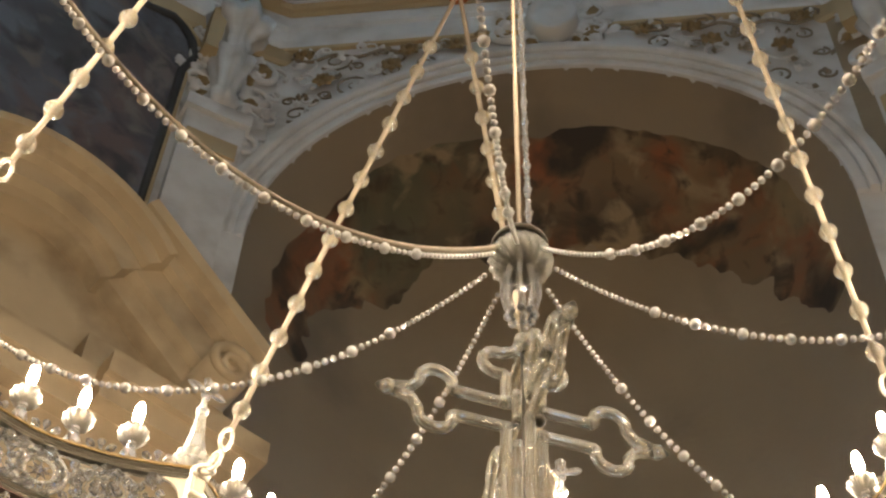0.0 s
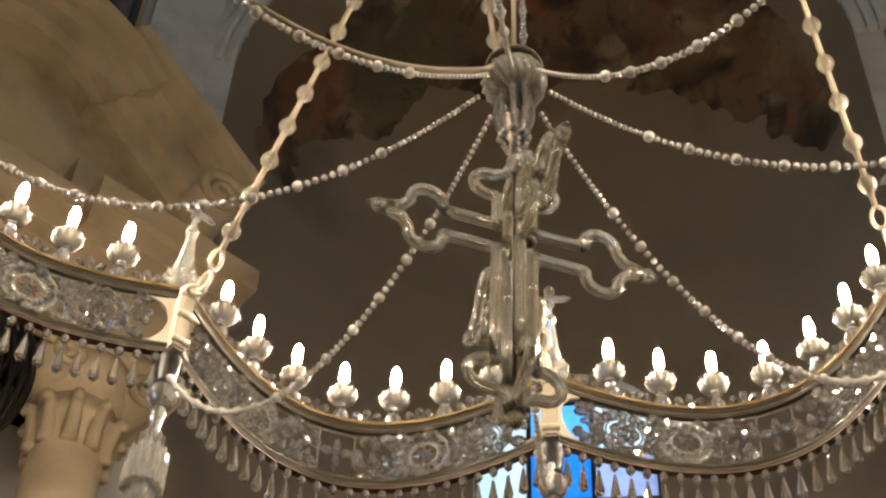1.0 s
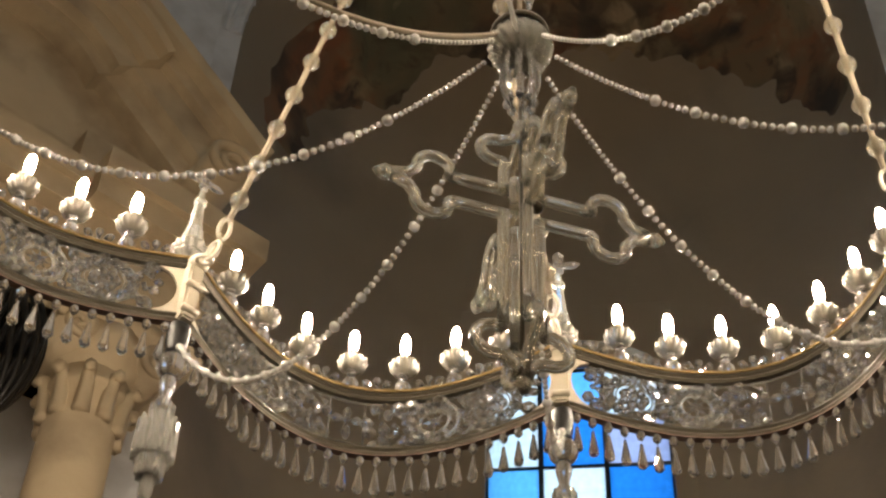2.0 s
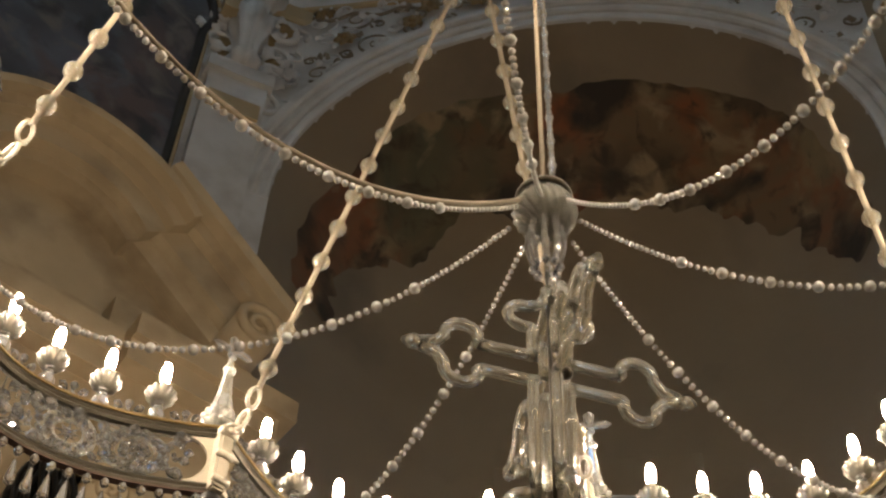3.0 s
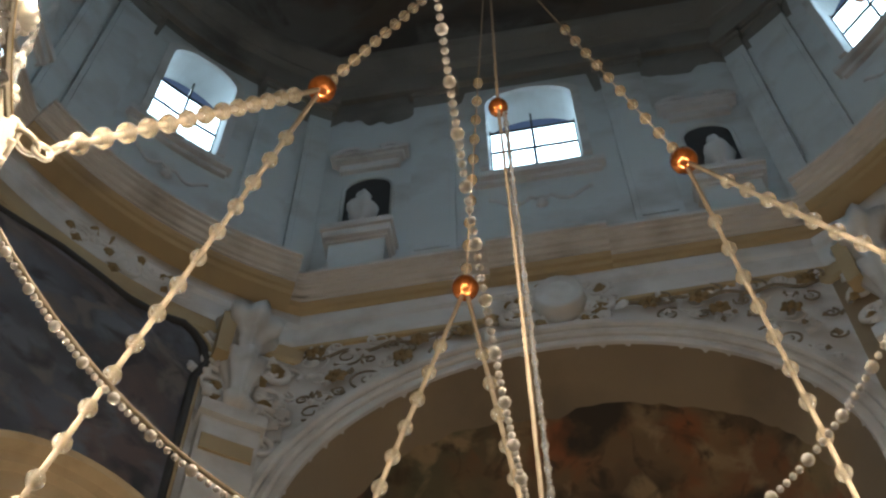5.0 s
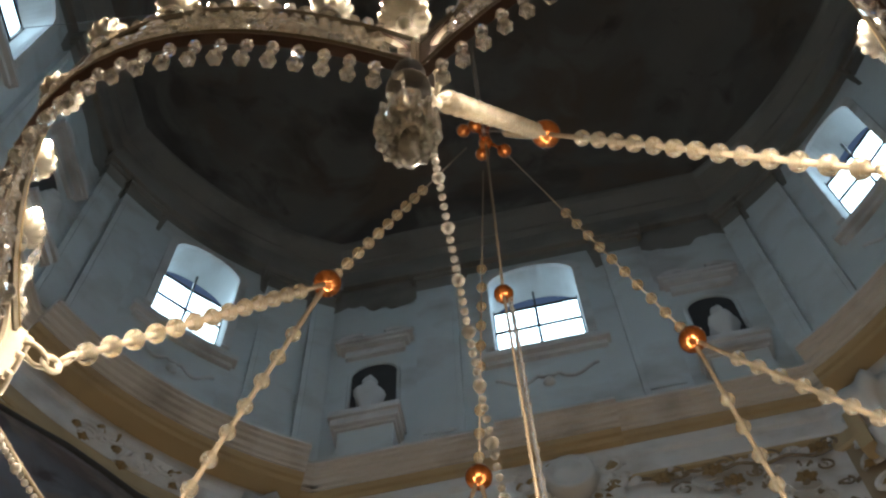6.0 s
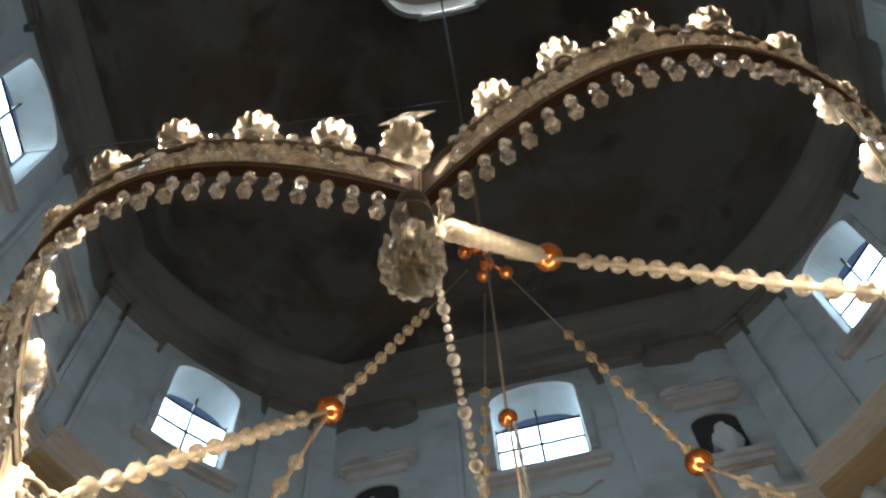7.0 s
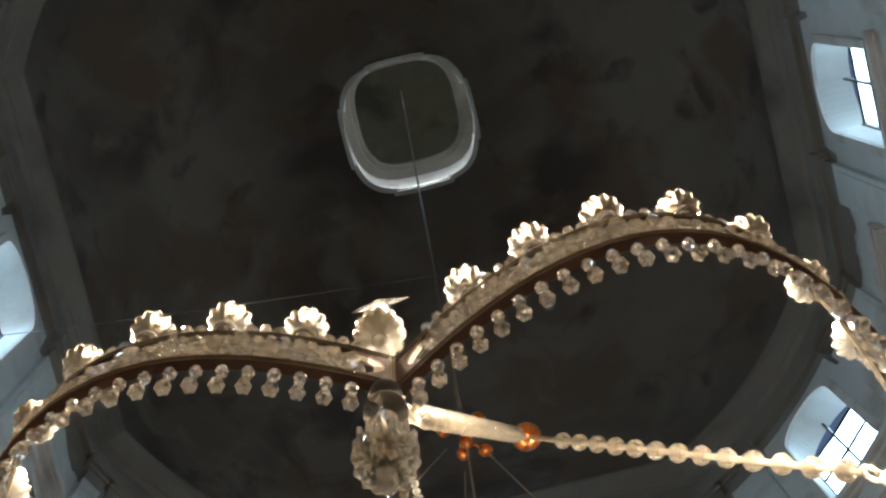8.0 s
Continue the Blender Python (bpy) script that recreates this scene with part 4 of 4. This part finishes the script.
for s0 in (-0.60, -0.36, -0.17, 0.07, 0.17, 0.36):
    for flip in (-1, 1):
        tube(bm, [lobe((s0 + 0.1 * t + 0.03 * math.cos(t * 9)) / LOBE_R, 0, 4.96 + flip * (0.03 + 0.045 * abs(math.sin(t * 3.14 * 1.5)))) for t in (i / 14 for i in range(15))], 0.003, 5)
for z in (4.874, 5.044):
    tube(bm, [lobe((-0.6 + 1.2 * i / 30) / LOBE_R, 0, z) for i in range(31)], 0.0035, 5)
me_wire = mesh_of("scroll_wire", bm, M_GLASS)

# candle: glass ball, fluted dish, sleeve, bulb
bm = bmesh.new()
ball(bm, (0, 0, 0.027), 0.0265, 16, 12)
lathe(bm, [(0.009, 0.050), (0.015, 0.062), (0.011, 0.076), (0.016, 0.084), (0.009, 0.094)], 10)
me_foot = mesh_of("candle_foot", bm, M_CRYSTAL)
bm = bmesh.new()
lathe(bm, [(0.008, 0.090), (0.022, 0.092), (0.039, 0.101), (0.0465, 0.117), (0.0475, 0.124), (0.0435, 0.122), (0.036, 0.108), (0.02, 0.099), (0.0, 0.097)], 96, Matrix(), 0.075, 12, True)
me_dish = mesh_of("dish", bm, M_DISH)
bm = bmesh.new()
lathe(bm, [(0.011, 0.098), (0.0105, 0.168), (0.0125, 0.170), (0.012, 0.176), (0, 0.176)], 12)
me_sleeve = mesh_of("sleeve", bm, M_CREAM)
bm = bmesh.new()
lathe(bm, [(0, 0.176), (0.0105, 0.177), (0.0135, 0.190), (0.0152, 0.212), (0.0135, 0.238), (0.008, 0.258), (0, 0.266)], 12)
me_bulb = mesh_of("bulb", bm, M_BULB)
# small fleuron between the candles
bm = bmesh.new()
ball(bm, (0, 0, 0.012), 0.009, 8, 6)
for a, r, z in ((0, 0, 0.038), (1, 0.02, 0.03), (-1, 0.02, 0.03)):
    lathe(bm, [(0, -0.014), (0.007, -0.006), (0.009, 0.004), (0, 0.014)], 6, Matrix.Translation((a * r, 0, z)) @ Matrix.Rotation(a * 0.9, 4, "Y"))
me_fleuron = mesh_of("fleuron", bm, M_STONE, False)
# hanging drop: bead over a facetted pear
bm = bmesh.new()
tube(bm, [(0, 0, 0.0), (0, 0, -0.014)], 0.0015, 4)
lathe(bm, [(0, -0.006), (0.008, -0.010), (0.0135, -0.022), (0.0125, -0.032), (0.006, -0.041), (0, -0.043)], 8)
tube(bm, [(0, 0, -0.04), (0, 0, -0.062)], 0.0015, 4)
lathe(bm, [(0, -0.056), (0.005, -0.060), (0.0065, -0.074), (0.0155, -0.128), (0.0165, -0.138), (0.011, -0.147), (0, -0.150)], 6)
me_pear = mesh_of("hanging_drop", bm, M_DROP, False)

tilt = random.Random(23)
for k in range(8):
    m = hung(22.5 + 45 * k)
    top = place("upper_rail", me_top, chandelier, m, "dark bronze rail")
    place("gilt_lip", me_lip, top, None, "gilt lip")
    low = place("lower_rail", me_low, chandelier, m, "dark bronze rail")
    place("rail_sole", me_sole, low, None, "reddish underside")
    for me in me_plates:
        place("end_plate", me, chandelier, m, "cream enamelled plate")
    for me in me_backs:
        place("plate_back", me, chandelier, m, "reddish iron back of the plate")
    for s in (-0.46, 0.46):
        r = place("rosette", me_rosette_wire, chandelier, m @ on_lobe(s, 4.96))
        for x, z, me in ROSETTE:
            place("stone", me, r, Matrix.Translation((x, 0, z)) @ Matrix.Rotation(tilt.uniform(-0.45, 0.45), 4, "X") @ Matrix.Rotation(tilt.uniform(-0.45, 0.45), 4, "Z"))
    for s in (-0.27, 0.27):
        r = place("medallion", me_medal_ring, chandelier, m @ on_lobe(s, 4.96))
        place("star", me_star, r)
        for x, z, me in MEDAL:
            place("stone", me, r, Matrix.Translation((x, 0, z)) @ Matrix.Rotation(tilt.uniform(-0.45, 0.45), 4, "X") @ Matrix.Rotation(tilt.uniform(-0.45, 0.45), 4, "Z"))
    r = place("cross_frame", me_cross_frame, chandelier, m @ on_lobe(0, 4.96))
    place("crystal_cross", me_cross, r)
    for s in (-0.125, 0.125):
        place("band_drop", me_drop, chandelier, m @ on_lobe(s, 4.96))
    place("stone_filling", me_small, chandelier, m)["kind"] = "stuff"
    place("scroll_wire", me_wire, chandelier, m)
    for q in range(7):
        c = place("candle", me_foot, chandelier, m @ on_lobe(LOBE_R * radians(15.5 * (q - 3)), 5.088) @ Matrix.Rotation(q * 0.4, 4, "Z"), "glass candle with a lit bulb")
        place("dish", me_dish, c, None, "fluted glass dish")
        place("sleeve", me_sleeve, c)
        place("bulb", me_bulb, c, None, "glowing warm bulb")
    for q in range(8):
        place("fleuron", me_fleuron, chandelier, m @ on_lobe(LOBE_R * radians(15.5 * (q - 3.5)), 5.088) @ Matrix.Scale(1.5, 4))
    for q in range(27):
        place("hanging_drop", me_pear, chandelier, m @ on_lobe(-0.655 + 1.31 * q / 26, 4.828, -0.012) @ Matrix.Rotation(q * 2.1, 4, "Z"))

# ---- nodes: post, finial, links, pendant ----
bm = bmesh.new()
box(bm, -0.022, 0.022, -0.035, 0.02, 4.832, 5.09)
bmesh.ops.bevel(bm, geom=bm.edges, offset=0.006, segments=2, affect="EDGES")
me_post = mesh_of("post", bm, M_CREAM, False)
bm = bmesh.new()
tube(bm, [(-0.027, -0.037, 0), (0.027, -0.037, 0)], 0.011, 8)
me_hinge = mesh_of("hinge", bm, M_CREAM)
bm = bmesh.new()
lathe(bm, [(0, 5.09), (0.014, 5.09), (0.016, 5.105), (0.020, 5.122), (0.04, 5.130), (0.053, 5.142), (0.053, 5.15), (0.036, 5.152), (0.03, 5.158), (0.045, 5.166), (0.055, 5.182), (0.054, 5.19), (0.036, 5.2)], 96, Matrix(), 0.075, 12, True)
me_fin_base = mesh_of("finial_dish", bm, M_DISH)
bm = bmesh.new()
lathe(bm, [(0.034, 5.2), (0.038, 5.215), (0.026, 5.28), (0.018, 5.36), (0.014, 5.395), (0.022, 5.402), (0.022, 5.412), (0.012, 5.42), (0.008, 5.47), (0, 5.475)], 8)
me_fin = mesh_of("finial_spire", bm, M_GLASS, False)
bm = bmesh.new()
rim = []
for i in range(4):
    reach = (0.068, 0.072, 0.046, 0.072)[i]
    for r, w in ((0.014, -0.014), (0.75 * reach, -0.018), (reach, 0.0), (0.75 * reach, 0.018)):
        a = radians(90 * i)
        rim.append((r * math.sin(a) + w * math.cos(a), 5.505 + r * math.cos(a) - w * math.sin(a)))
edge = [bm.verts.new((x, 0, z)) for x, z in rim]
for y in (-0.014, 0.014):
    mid = bm.verts.new((0, y, 5.505))
    for i in range(16):
        bm.faces.new((edge[i], edge[(i + 1) % 16], mid))
me_fin_cross = mesh_of("finial_cross", bm, M_DROP, False)
bm = bmesh.new()
lathe(bm, [(0, 4.832), (0.02, 4.832), (0.031, 4.82), (0.033, 4.79), (0.031, 4.75), (0.026, 4.725), (0.03, 4.715), (0, 4.712)], 20)
me_cap = mesh_of("pendant_cap", bm, M_IRON)
bm = bmesh.new()
ball(bm, (0, 0, 4.672), 0.043, 16, 12)
lathe(bm, [(0, 4.632), (0.02, 4.63), (0.024, 4.6), (0.014, 4.55), (0.034, 4.515), (0.034, 4.49), (0, 4.485)], 12)
me_globe = mesh_of("pendant_globe", bm, M_CRYSTAL)
bm = bmesh.new()
for ring, (r, n, z0, ln) in enumerate(((0.030, 10, 4.53, 0.12), (0.052, 14, 4.47, 0.14), (0.034, 9, 4.42, 0.15), (0.014, 5, 4.37, 0.17))):
    for i in range(n):
        a = 2 * math.pi * (i + ring * 0.5) / n
        mm = Matrix.Translation((r * math.cos(a), r * math.sin(a), z0)) @ Matrix.Rotation(a, 4, "Z") @ Matrix.Rotation(0.05, 4, "Y")
        lathe(bm, [(0, 0), (0.006, -0.008), (0.0075, -0.05), (0.0125, -ln + 0.03), (0.012, -ln + 0.012), (0, -ln)], 5, mm)
me_tassel = mesh_of("tassel", bm, M_TASSEL, False)
bm = bmesh.new()
tube(bm, [(0.02 * math.cos(t), 0, 0.034 * math.sin(t)) for t in (2 * math.pi * i / 18 for i in range(18))], 0.0065, 8, True)
me_link = mesh_of("link", bm, M_CREAM)
CHAIN_END = (1.34, 5.0)
BALLS = (-22.5, 67.5, 157.5, -112.5)
BALL_R, BALL_Z = 0.658, 7.173


def strand_z(r, sag):
    return 4.155 + 0.95 * (r - 0.66) ** 2 - sag * 4 * (r - 0.09) * (1.42 - r) / 1.77


for k in range(8):
    n = hung(45 * k + (1.0 if k == 4 else 0.0))
    at = n @ Matrix.Translation((0, NODE_R, 0))
    place("post", me_post, chandelier, at, "cream enamelled post")
    for z in (4.86, 4.96, 5.05):
        place("hinge", me_hinge, chandelier, at @ Matrix.Translation((0, 0, z)))
    fin = place("finial", me_fin_base, chandelier, n @ Matrix.Translation((0, NODE_R + 0.05, 0)), "glass obelisk finial with a small cross")
    place("finial_spire", me_fin, fin)
    place("finial_cross", me_fin_cross, fin, None, "crystal cross")
    pen = place("pendant", me_cap, chandelier, n @ Matrix.Translation((0, 1.455, 0)) @ Matrix.Rotation(k * 0.7, 4, "Z"), "dark cap over a crystal tassel")
    place("pendant_globe", me_globe, pen)
    place("tassel", me_tassel, pen)
    # strand of beads from the hub
    n = az(45 * k + (0.1 if k == 4 else 0.0))
    bm = bmesh.new()
    sag = 0.12 if k == 3 else 0.0
    fine = [n @ Vector((0, r, strand_z(r, sag))) for r in (0.075 + 1.345 * i / 400 for i in range(401))]
    run_len, i, q = 0.0, 0, 0
    big = lambda j: 0.0125 if j % 5 == 4 and j > 18 else 0.0074 if j > 22 else 0.0058
    need = 0.0
    for a, b in zip(fine, fine[1:]):
        run_len += (b - a).length
        if run_len >= need:
            ball(bm, b, big(q), 8, 6)
            need = run_len + big(q) + big(q + 1) + 0.0008
            q += 1
    part("bead_strand", bm, M_STRAND, chandelier)["kind"] = "stuff"
    if k == 5:
        bm = bmesh.new()
        tube(bm, [n @ Vector((0, r, strand_z(r, 0) + 0.022)) for r in (0.05 + 1.36 * i / 30 for i in range(31))], 0.006, 6)
        part("lamp_flex", bm, M_CORD, chandelier, "cream electric flex")


def beaded(name, p, e, first, last, count, r, rod, label=""):
    bm = bmesh.new()
    tube(bm, [p, e], rod, 8)
    holder = part(name, bm, M_CORD, chandelier, label)
    d = (e - p).normalized().to_track_quat("Z", "Y").to_matrix().to_4x4()
    for i in range(count):
        place("bead", me_bead if r > 0.02 else me_bead_small, holder, Matrix.Translation(p.lerp(e, first + (last - first) * i / (count - 1))) @ d)
    return holder


bm = bmesh.new()
ball(bm, (0, 0, 0), 0.0272, 18, 12)
for e in (-1, 1):
    lathe(bm, [(0.009, e * 0.025), (0.013, e * 0.028), (0.009, e * 0.033)], 10)
me_bead = mesh_of("bead", bm, M_BEAD)
bm = bmesh.new()
ball(bm, (0, 0, 0), 0.023, 14, 10)
me_bead_small = mesh_of("bead", bm, M_AMBER)
bm = bmesh.new()
ball(bm, (0, 0, 0), 0.051, 28, 16)
me_copper = mesh_of("copper_ball", bm, M_COPPER)
for b in BALLS:
    p = az(b) @ Vector((0, BALL_R, BALL_Z))
    place("copper_ball", me_copper, chandelier, Matrix.Translation(p), "polished copper ball")
    for node in (b - 22.5, b + 22.5):
        e = az(node) @ Vector((0, CHAIN_END[0], CHAIN_END[1]))
        full = p.lerp(e, 0.94)
        beaded("chain_rod", p, full, 0.16, 0.965, 13, 0.026, 0.0085, "cream rod threaded with glass beads")
        d = (e - p).normalized().to_track_quat("Z", "Y").to_matrix().to_4x4()
        for i, t in enumerate((0.955, 0.99)):
            place("link", me_link, chandelier, Matrix.Translation(p.lerp(e, t)) @ d @ Matrix.Rotation(radians(90 * i), 4, "Z"))
        q = az(node) @ Vector((0, NODE_R - 0.05, 5.03))
        place("link", me_link, chandelier, Matrix.Translation(e.lerp(q, 0.55)) @ (q - e).normalized().to_track_quat("Z", "Y").to_matrix().to_4x4())
    e = az(b) @ Vector((0, 0.10, 9.3))
    beaded("upper_chain", p, e, 0.05, 0.62, 10, 0.018, 0.0035, "wire threaded with amber glass beads")

# ---- crown at the top, cables, centre cord ----
bm = bmesh.new()
lathe(bm, [(0, 9.42), (0.03, 9.43), (0.035, 9.46), (0.02, 9.5), (0.028, 9.56), (0.02, 9.8), (0.012, 10.0), (0, 10.0)], 20)
part("crown_stem", bm, M_COPPER, chandelier, "turned copper stem")
for i in range(5):
    a = radians(72 * i + 35)
    bm = bmesh.new()
    c = Vector((0.10 * math.cos(a), 0.10 * math.sin(a), 9.45 + 0.16 * (i % 3)))
    ball(bm, c, 0.036, 14, 10)
    tube(bm, [c, Vector((0, 0, c.z + 0.05))], 0.008, 6)
    part("crown_knob", bm, M_COPPER, chandelier, "small copper knob")
bm = bmesh.new()
tube(bm, [(0, 0, 9.9), (-0.02, -0.15, OC_Z + 3.7)], 0.011, 8)
part("cable", bm, M_CABLE, chandelier, "dark steel cable")
bm = bmesh.new()
tube(bm, [(0, 0, 4.6), (-0.006, 0.004, 6.0), (-0.018, 0.007, 7.38), (0, 0, 9.45)], 0.0055, 8)
part("cord", bm, M_CORD, chandelier, "cream cord")
place("copper_ball", me_copper, chandelier, Matrix.Translation((-0.018, 0.007, 7.38)) @ Matrix.Diagonal((0.72, 0.72, 0.72, 1)), "small polished copper ball")
bm = bmesh.new()
for i in range(105):
    z = 4.62 + 2.7 * i / 104
    ball(bm, (0.021 - 0.018 * (z - 4.6) / 2.78, 0.012, z), 0.008 if i % 4 else 0.0115, 8, 6)
part("bead_string", bm, M_CRYSTAL, chandelier)["kind"] = "stuff"

# ---- hub and hanging cross ----
bm = bmesh.new()
lathe(bm, [(0.008, 4.590), (0.05, 4.588), (0.064, 4.576), (0.064, 4.566), (0.056, 4.564), (0.05, 4.576), (0.008, 4.580), (0.008, 4.590)], 28)
hub = part("hub_rim", bm, M_BRONZE, chandelier, "dull metal rim of the hub")
bm = bmesh.new()
for lift, wall in ((0.0, 0), (0.006, 1)):
    rows = []
    for i in range(15):
        t = radians(22 + 158 * i / 14)
        ring = []
        for q in range(96):
            a = 2 * math.pi * q / 96 + 0.9 * i / 14
            k = (0.070 - 0.008 * wall) * math.sin(t) * (1 + 0.05 * math.cos(20 * 2 * math.pi * q / 96))
            ring.append(bm.verts.new((k * math.cos(a), k * math.sin(a), 4.520 + lift + 0.055 * math.cos(t))))
        rows.append(ring)
    for a, b in zip(rows, rows[1:]):
        for q in range(96):
            bm.faces.new((a[q], a[(q + 1) % 96], b[(q + 1) % 96], b[q]))
bmesh.ops.remove_doubles(bm, verts=bm.verts, dist=1e-5)
part("hub_bowl", bm, M_BAR, hub, "swirl-fluted glass bowl")
for i in range(8):
    a = 2 * math.pi * i / 8
    bm = bmesh.new()
    tube(bm, [((0.030 + 0.014 * math.sin(t * 3.0) - 0.010 * t) * math.cos(a), (0.030 + 0.014 * math.sin(t * 3.0) - 0.010 * t) * math.sin(a), 4.470 - 0.15 * t) for t in (j / 12 for j in range(13))], lambda t: 0.0075 - 0.002 * t, 7)
    ball(bm, (0.028 * math.cos(a), 0.026 * math.sin(a), 4.318), 0.010, 8, 6)
    part("hub_arm", bm, M_CRYSTAL, hub, "curved crystal prism")


def cross_arm(length, bar, loop_r):
    """Half-round pair of glass bars that ends in a trefoil; runs along +x."""
    pts = [(0.03, bar)]
    s = length - 0.13
    pts += [(s * t, bar) for t in (0.4, 0.8, 1.0)]
    for t in range(9):
        a = radians(200 - 27 * t)
        pts.append((s + 0.036 + loop_r * math.cos(a), bar + 0.016 + loop_r * math.sin(a)))
    pts += [(s + 0.085, bar * 0.45), (length - 0.012, 0.006)]
    bm = bmesh.new()
    for sg in (-1, 1):
        tube(bm, [(x, 0, sg * z) for x, z in pts], 0.0118, 8)
    lathe(bm, [(0, -0.02), (0.014, -0.008), (0.017, 0.004), (0.006, 0.022), (0, 0.026)], 6, Matrix.Translation((length, 0, 0)) @ Matrix.Rotation(radians(90), 4, "Y"))
    return mesh_of("cross_arm", bm, M_BAR)


hanging = place("glass_cross", None, chandelier, Matrix.Translation((0, 0, 3.985)), "hanging glass cross with trefoil ends")
me_arm, me_head, me_foot_arm = cross_arm(0.272, 0.036, 0.034), cross_arm(0.25, 0.036, 0.034), cross_arm(0.475, 0.036, 0.036)
for turn in (22.5, 112.5):
    w = Matrix.Rotation(radians(turn), 4, "Z")
    for q in (0, 180):
        place("arm", me_arm, hanging, w @ Matrix.Rotation(radians(q), 4, "Z"))
    place("head", me_head, hanging, w @ Matrix.Rotation(radians(-90), 4, "Y"))
    place("foot", me_foot_arm, hanging, w @ Matrix.Rotation(radians(90), 4, "Y"))
bm = bmesh.new()
tube(bm, [(0, 0, 0.32), (0, 0, -0.46)], 0.004, 8)
ball(bm, (0.03, -0.02, -0.03), 0.014, 10, 8)
place("core_rod", mesh_of("core_rod", bm, M_BRONZE), hanging, None, "thin metal rod")
